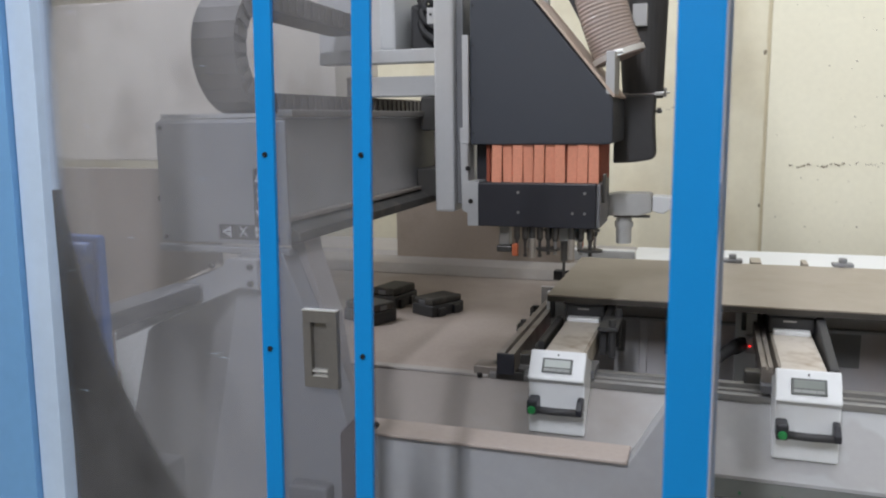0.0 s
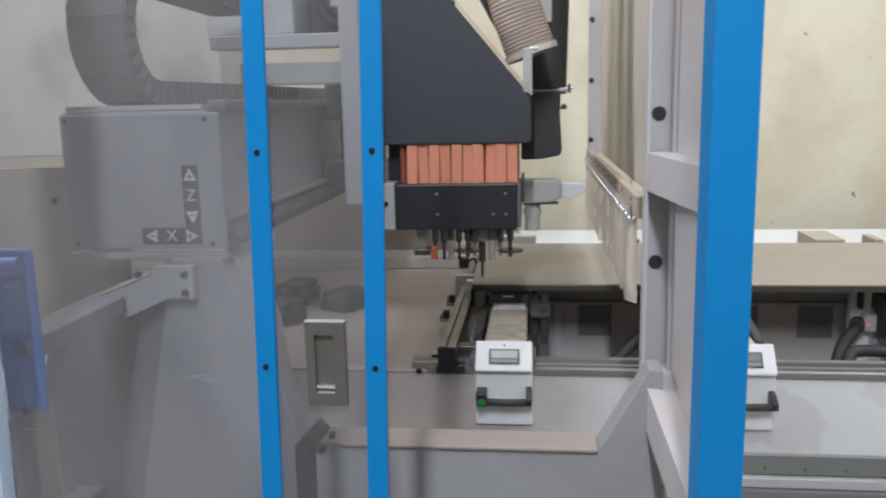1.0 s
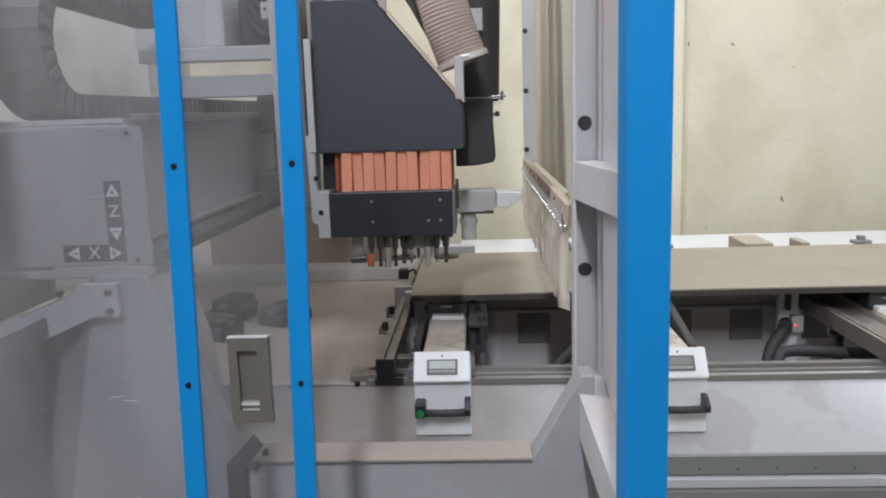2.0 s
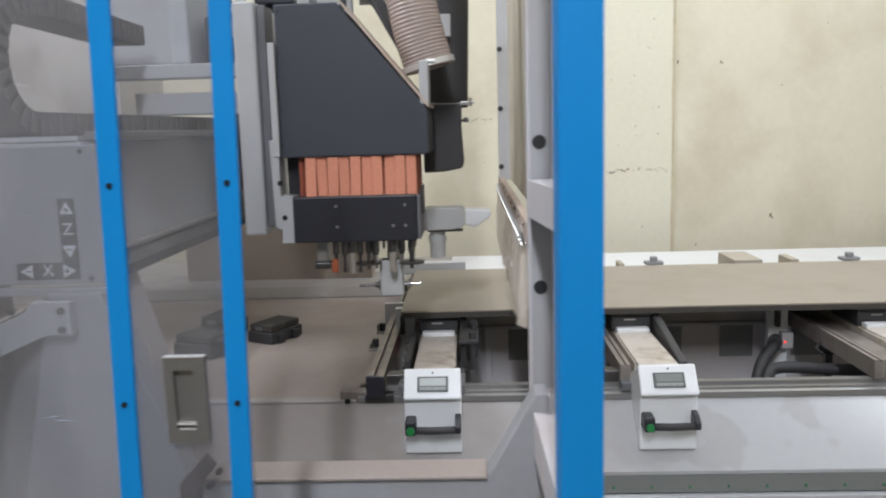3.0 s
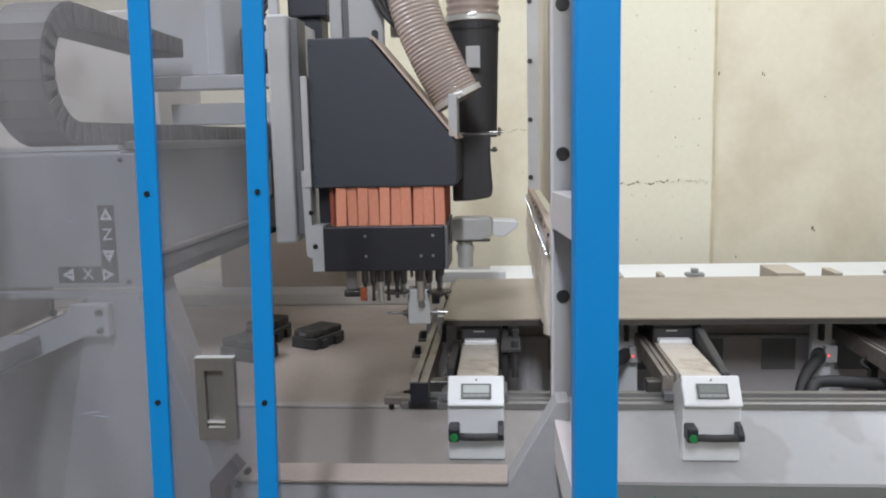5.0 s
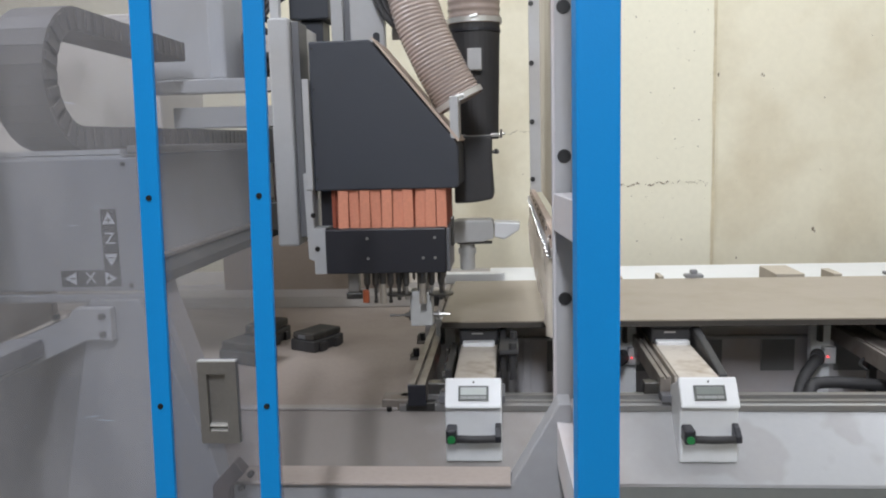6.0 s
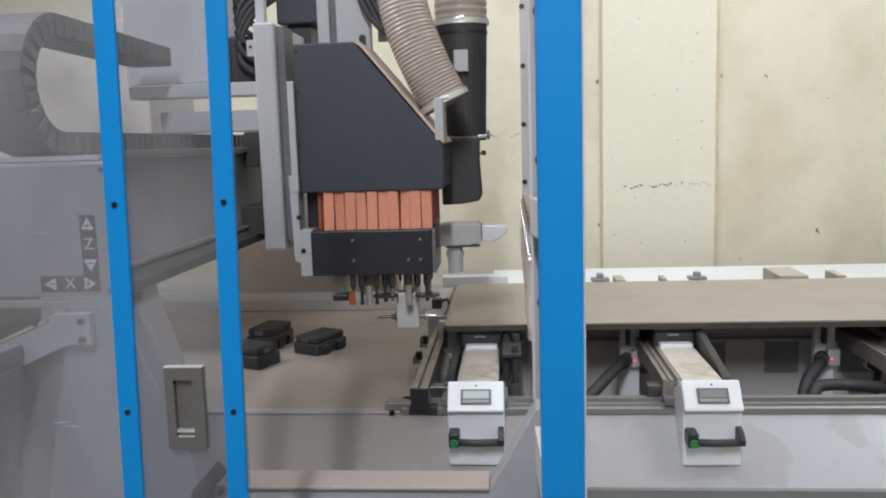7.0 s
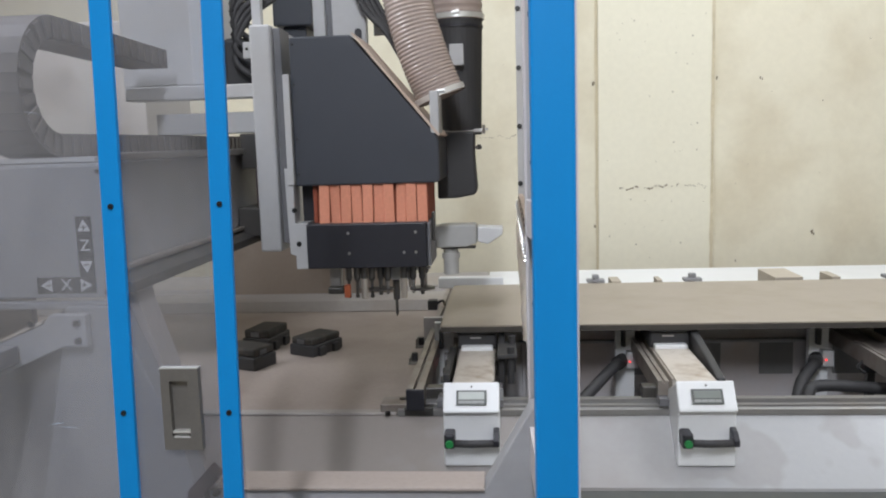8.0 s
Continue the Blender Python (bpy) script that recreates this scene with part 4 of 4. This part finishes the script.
prism(bm, [(-0.446, 1.400), (-0.425, 1.400), (-0.425, 1.266), (-0.396, 1.266), (-0.396, 1.152), (-0.427, 1.152), (-0.427, 1.185), (-0.441, 1.190)], 0.0, 0.06, bevel=0.002)
# added black block, so that the gap beside the bristles reads as shade
part("hood_inside", B(-0.418, -0.386, 0.06, 0.22, 1.266, 1.358), BLACK, head)
sp = part("side_bracket", bm, GREY_LIGHT, head, "light grey stepped bracket")
bolts("bracket_bolt", [(-0.425, 0.0, 1.298), (-0.418, 0.0, 1.215)], 0.0065, 0.003, SCREW, sp)
# bristle curtain in separate tufts
bm = bmesh.new()
box(bm, -0.0125, 0.0125, 0.0, 0.012, 0.0, 0.105, bevel=0.002)
tuft = mesh_of(bm, "bristle_strip", ORANGE)
for k in range(10):
    x = -0.352 + 0.0268 * k
    ob = new("bristle_strip", tuft)
    ob.parent = head
    ob.location, ob.rotation_euler = (x, 0.006 + 0.004 * (k % 2), 1.2585), (radians(rng.uniform(-1, 1)), radians(rng.uniform(-1.2, 1.2)), radians(rng.uniform(-14, 14)))
# inner and side bristles: a darker orange stands in for shade
part("bristle_back", B(-0.372, -0.109, 0.028, 0.05, 1.26, 1.36), ORANGE_SHADED, head, "shaded inner bristles")
part("bristle_side", B(-0.108, -0.098, 0.03, 0.22, 1.264, 1.358, bevel=0.002), ORANGE_SHADED, head)
part("bristle_side", B(-0.382, -0.372, 0.02, 0.22, 1.262, 1.36, bevel=0.002), ORANGE_SHADED, head)
blk = part("drill_block", B(-0.394, -0.100, -0.020, 0.24, 1.155, 1.264, bevel=0.003), BLACK, head, "black drill block")
bolts("block_screw", [(-0.291, -0.020, 1.241), (-0.127, -0.020, 1.241), (-0.290, -0.020, 1.192), (-0.127, -0.020, 1.192), (-0.156, -0.020, 1.192)], 0.0038, 0.0015, STEEL, blk)
part("block_cheek", B(-0.0995, -0.091, -0.012, 0.14, 1.157, 1.262, bevel=0.002), GREY_DARK, head, "dark grey cheek plate")
part("cheek_chain", B(-0.0905, -0.083, 0.02, 0.05, 1.215, 1.285, bevel=0.002), STEEL_DARK, head)
part("top_bracket", B(-0.352, -0.262, 0.20, 0.23, 1.70, 2.05, bevel=0.003), GREY_LIGHT, head, "light grey top bracket")
part("top_bracket", B(-0.402, -0.370, 0.20, 0.23, 1.70, 2.05, bevel=0.003), GREY_LIGHT, head, "light grey top bracket")
part("bracket_web", B(-0.3698, -0.3522, 0.222, 0.228, 1.70, 2.05), GREY_DARK, head)
bm = bmesh.new()
prism(bm, [(-0.284 + 0.009 * math.cos(a), 1.738 + 0.007 * math.sin(a) + (0.008 if math.sin(a) > 0 else -0.008)) for a in [2 * math.pi * k / 20 + 0.01 for k in range(20)]], 0.196, 0.2005)
part("slot", bm, BLACK, head)
part("top_rib", B(-0.245, -0.18, 0.21, 0.225, 1.735, 1.80, bevel=0.002), GREY_LIGHT, head)
part("duct_plate", B(-0.085, -0.064, 0.0, 0.10, 1.475, 1.575, bevel=0.002), GREY_LIGHT, head, "light grey duct plate")


def tool(x, y, kind):
    """A spindle chuck with its drill bit, hanging from the block."""
    ch = part("chuck", rod(rod(bmesh.new(), (x, y, 1.156), (x, y, 1.126), 0.0085, seg=14), (x, y, 1.126), (x, y, 1.118), 0.0085, 0.005, 14), STEEL_DARK, head, "dark drill chuck")
    if kind == "bit":
        bm = rod(bmesh.new(), (x, y, 1.119), (x, y, 1.084), 0.0038, seg=10)
        part("drill_bit", rod(bm, (x, y, 1.084), (x, y, 1.077), 0.0055, 0.0045, 10), STEEL_DARK, ch)
    elif kind == "pale":
        part("drill_bit", rod(bmesh.new(), (x, y, 1.125), (x, y, 1.075), 0.0085, seg=12), BRASS, ch, "pale brass sleeve")
    elif kind == "disc":
        bm = rod(bmesh.new(), (x, y, 1.119), (x, y, 1.082), 0.005, seg=10)
        rod(bm, (x, y, 1.099), (x, y, 1.095), 0.031, seg=24)
        part("saw_disc", bm, STEEL_DARK, ch, "thin dark saw disc")
    else:
        part("drill_bit", rod(bmesh.new(), (x, y, 1.119), (x, y, 1.085), 0.0045, 0.004, 10), STEEL, ch)


for x, y, kind in ((-0.300, 0.01, "bit"), (-0.279, 0.01, "bit"), (-0.290, 0.10, "short"), (-0.261, 0.01, "pale"), (-0.242, 0.01, "bit"), (-0.222, 0.02, "disc"), (-0.203, 0.01, "short"),
                   (-0.222, 0.11, "short"), (-0.160, 0.11, "short"), (-0.163, 0.01, "pale"), (-0.141, 0.02, "short"), (-0.118, 0.02, "disc"), (-0.120, 0.12, "short")):
    tool(x, y, kind)
sn = part("probe", B(-0.350, -0.322, 0.02, 0.05, 1.102, 1.156, bevel=0.003), ALU, head, "silver probe")
part("probe_foot", B(-0.354, -0.314, 0.012, 0.055, 1.086, 1.102, bevel=0.003), STEEL_DARK, sn)
part("orange_sensor", B(-0.309, -0.294, -0.010, 0.006, 1.080, 1.112, bevel=0.003), ORANGE_DARK, head, "orange sensor")
part("orange_sensor", B(-0.151, -0.143, 0.07, 0.085, 1.095, 1.125, bevel=0.002), ORANGE_DARK, head, "orange sensor")
# long vertical drill, which is lowered and raised
long_drill = part("long_drill", rod(bmesh.new(), (-0.189, 0.06, 1.20), (-0.189, 0.06, 1.062), 0.0105, 0.0085, 16), STEEL_DARK, head, "long dark drill")
bm = rod(bmesh.new(), (-0.189, 0.06, 1.062), (-0.189, 0.06, 1.026), 0.0038, seg=10)
part("drill_tip", rod(bm, (-0.189, 0.06, 1.026), (-0.189, 0.06, 1.018), 0.0038, 0.0004, 10), STEEL_DARK, long_drill)
# horizontal drilling unit, which is lowered and raised
side_drill = part("side_drill_unit", B(-0.199, -0.143, 0.04, 0.09, 1.010, 1.098, bevel=0.003), HORN, head, "pale grey side drilling unit")
part("side_shaft", B(-0.180, -0.158, 0.05, 0.08, 1.098, 1.17), STEEL_DARK, side_drill)
bm = rod(bmesh.new(), (-0.199, 0.062, 1.034), (-0.204, 0.062, 1.034), 0.014, seg=16)
rod(bm, (-0.200, 0.062, 1.034), (-0.214, 0.062, 1.034), 0.007, seg=12)
rod(bm, (-0.214, 0.062, 1.034), (-0.254, 0.062, 1.033), 0.0032, seg=8)
part("side_bit", bm, STEEL_DARK, side_drill, "dark side drill bit")
bm = rod(bmesh.new(), (-0.143, 0.062, 1.036), (-0.132, 0.062, 1.036), 0.006, seg=12)
rod(bm, (-0.132, 0.062, 1.036), (-0.127, 0.062, 1.036), 0.013, seg=16)
rod(bm, (-0.127, 0.062, 1.036), (-0.100, 0.062, 1.036), 0.0032, seg=8)
part("side_bit", bm, STEEL, side_drill, "steel side drill bit")

# suction duct and hoses
duct = part("suction_duct", rod(bmesh.new(), (-0.027, 0.35, 1.470), (-0.035, 0.35, 1.790), 0.054, 0.071, 32), RUBBER, head, "black suction duct")
part("duct_sheet", B(-0.052, -0.014, 0.262, 0.283, 1.655, 1.712, bevel=0.002), GREY_LIGHT, duct)
part("duct_seam", rod(bmesh.new(), (-0.035, 0.35, 1.760), (-0.035, 0.35, 1.768), 0.0725, seg=32), BLACK, duct)
bm = rod(bmesh.new(), (-0.10, 0.31, 1.482), (0.046, 0.31, 1.485), 0.003, seg=8)
box(bm, -0.085, 0.030, 0.29, 0.33, 1.477, 1.483)
rod(bm, (0.034, 0.31, 1.473), (0.034, 0.31, 1.497), 0.004, seg=8)
part("duct_bracket", bm, STEEL, head, "steel duct bracket")
bm = rod(bmesh.new(), (-0.07, 0.31, 1.436), (0.028, 0.31, 1.436), 0.004, seg=8)
rod(bm, (0.020, 0.31, 1.430), (0.020, 0.31, 1.444), 0.005, seg=8)
part("duct_bracket", bm, STEEL_DARK, head)
bm = bmesh.new()
prism(bm, [(-0.095, 1.480), (0.010, 1.480), (0.008, 1.42), (0.014, 1.322), (0.008, 1.308), (-0.04, 1.300), (-0.095, 1.298)], 0.27, 0.36, bevel=0.006)
part("duct_flap", bm, RUBBER, head, "black rubber duct flap")


def ribbed_hose(name, knots, radius, ribs, label):
    path = curve_points(knots, ribs * 6)
    radii = [radius * (1.0 + 0.019 * math.cos(2 * math.pi * i / 6)) for i in range(len(path))]
    end = Vector(knots[-1])
    path = [p - end for p in path]
    bm = sweep(bmesh.new(), path, radii, 28, cap=False)
    h = part(name, bm, HOSE_CLEAR, head, label)
    ring = bmesh.new()
    p, q = Vector(path[-1]), Vector(path[-3])
    d = (p - q).normalized()
    sweep(ring, [p - d * 0.016, p - d * 0.002], [radius * 1.07, radius * 1.07], 28, cap=False)
    part("hose_clamp", ring, STEEL_BRIGHT, h, "bright hose clamp")
    part("clamp_screw", rod(bmesh.new(), p + Vector((-0.008, -radius * 1.06, 0.012)), p + Vector((0.012, -radius * 1.06, 0.016)), 0.005, seg=10), STEEL_BRIGHT, h)
    inner = sweep(bmesh.new(), path, radius * 0.90, 20, cap=False)
    part("hose_liner", inner, HOSE_INNER, h)
    h.location = end
    return h


bent_hose = ribbed_hose("clear_hose", [(-0.20, 0.16, 2.15), (-0.195, 0.13, 1.95), (-0.172, 0.11, 1.80), (-0.122, 0.10, 1.672), (-0.064, 0.10, 1.562)], 0.061, 56, "clear ribbed suction hose, brown with dust")
ribbed_hose("clear_hose", [(-0.045, 0.36, 2.2), (-0.037, 0.35, 2.0), (-0.035, 0.35, 1.782)], 0.072, 22, "clear ribbed suction hose")
for k in range(4):
    bm = sweep(bmesh.new(), curve_points([(-0.30 + 0.012 * k, 0.17 + 0.012 * k, 1.90), (-0.262 + 0.013 * k, 0.165 + 0.01 * k, 1.80), (-0.205 + 0.012 * k, 0.16 + 0.012 * k, 1.735 - 0.008 * k), (-0.165 + 0.012 * k, 0.16, 1.665 - 0.01 * k), (-0.13, 0.17, 1.60)], 18), 0.0075, 8)
    part("hose_cable", bm, RUBBER, head, "black cable behind the hose")
# grey side unit behind the block
bm = bmesh.new()
prism(bm, [(-0.115, 1.243), (-0.085, 1.250), (0.004, 1.250), (0.010, 1.243), (0.010, 1.200), (-0.02, 1.190), (-0.115, 1.188)], 0.26, 0.34, bevel=0.004)
su = part("side_unit", bm, HORN, carriage, "pale grey side unit")
su.location = (0, 0, -0.024)
bm = bmesh.new()
prism(bm, [(0.012, 1.244), (0.082, 1.240), (0.080, 1.222), (0.040, 1.196), (0.012, 1.203)], 0.262, 0.335, bevel=0.003)
part("side_unit_tip", bm, WHITE, su, "paler tapered tip")
part("side_unit_foot", B(-0.09, 0.005, 0.27, 0.30, 1.184, 1.189), STEEL_DARK, su)
bm = rod(bmesh.new(), (-0.065, 0.30, 1.19), (-0.065, 0.30, 1.11), 0.021, seg=20)
part("side_arm", B(-0.47, -0.116, 0.30, 0.335, 1.205, 1.235, bevel=0.002), GREY_DARK, su)
part("side_spindle", rod(bm, (-0.065, 0.30, 1.17), (-0.065, 0.30, 1.155), 0.025, seg=20), HORN, su, "grey spindle")

# ---- movement ----
GANTRY_X = [(0.0, 0.170), (0.2, 0.163), (0.3, 0.159), (0.4, 0.156), (0.5, 0.149), (0.6, 0.140), (0.7, 0.135), (1.0, 0.131), (1.5, 0.131), (1.8, 0.131), (2.4, 0.128), (2.8, 0.117), (3.0, 0.071), (3.2, 0.012), (3.3, 0.0), (3.5, 0.0),
            (3.6, 0.0), (4.0, 0.003), (4.5, 0.016), (5.3, 0.033), (6.0, 0.040), (6.4, 0.035), (6.5, 0.031), (6.6, 0.006), (6.7, 0.0), (7.0, 0.0), (7.5, 0.0), (8.0, 0.0)]
HEAD_Z = [(0.0, 0.009), (0.5, 0.002), (0.6, 0.002), (1.0, -0.017), (1.5, -0.025), (1.8, -0.022), (2.3, 0.015), (2.8, 0.025), (3.0, 0.023), (3.4, 0.022), (3.5, 0.016), (3.6, -0.002), (3.7, -0.022), (3.8, -0.026),
          (4.0, -0.026), (4.5, -0.027), (6.0, -0.026), (6.5, -0.026), (7.0, -0.021), (7.1, 0.003), (7.2, 0.034), (7.3, 0.054), (7.4, 0.056), (7.5, 0.056), (7.6, 0.052), (7.7, 0.036), (7.8, 0.011), (7.9, 0.002), (8.0, 0.0)]
HEAD_Y = [(0.0, 0.04), (0.5, 0.014), (1.0, 0.016), (1.5, 0.036), (2.8, 0.019), (3.5, -0.001), (8.0, 0.0)]
CURTAIN_SWING = [(0.0, 0), (2.7, 0), (2.9, -3), (3.1, 11), (3.3, 15), (3.4, 15), (3.5, 8), (3.6, -3), (3.75, 4), (3.9, 6), (4.1, 2), (4.4, 4), (4.7, 1), (5.8, 0), (6.5, 0), (6.6, 7), (6.75, 9), (6.9, 7), (7.05, -3), (7.2, -5), (7.3, -2), (7.5, 5), (7.75, 2), (8.0, 1)]
CHAIN_Y = [(0.0, 0.085), (0.2, 0.042), (0.4, 0.018), (0.6, 0.006), (1.0, 0.0), (8.0, 0.0)]
HOSE_END = Matrix.Translation(bent_hose.location)
HOSE_TILT = [(0.0, 8), (1.0, 9), (1.7, 8), (2.3, 11), (2.8, 13), (3.4, 12), (3.7, 2), (4.0, 0), (6.0, 0), (7.0, 2), (7.3, 13), (7.6, 14), (7.8, 9), (8.0, 7)]
UP = 0.105


def level(rows, t):
    return float(np.interp(t, [r[0] for r in rows], [r[1] for r in rows]))


def motions():
    walk(gantry, [(t, pose(x, 0, 0)) for t, x in GANTRY_X])
    times = sorted({r[0] for r in GANTRY_X} | {r[0] for r in HEAD_Z})
    walk(carriage, [(t, pose(level(GANTRY_X, t), level(HEAD_Y, t), 0)) for t in times])
    walk(head, [(t, pose(level(GANTRY_X, t), level(HEAD_Y, t), level(HEAD_Z, t))) for t in times])
    walk(long_drill, [(0.0, pose(0, 0, 0)), (1.75, pose(0, 0, 0)), (2.2, pose(0, 0, UP)), (7.5, pose(0, 0, UP)), (7.55, pose(0, 0, UP)), (7.65, pose(0, 0, 0.01)), (7.7, pose(0, 0, 0)), (8.0, pose(0, 0, 0))])
    walk(side_drill, [(0.0, pose(0, 0, UP)), (2.2, pose(0, 0, UP)), (2.7, pose(0, 0, 0)), (3.0, pose(0, 0, 0)), (7.5, pose(0, 0, 0)), (7.57, pose(0, 0, 0.01)), (7.68, pose(0, 0, UP)), (8.0, pose(0, 0, UP))])
    walk(beam_chain, [(t, pose(0, y, 0)) for t, y in CHAIN_Y])
    walk(bent_hose, [(t, HOSE_END @ pose(0, 0, 0, 0, a, 0)) for t, a in HOSE_TILT])
    walk(curtain, [(t, pose(0.134, 0, 1.208, 0, a, 0)) for t, a in CURTAIN_SWING])


motions()
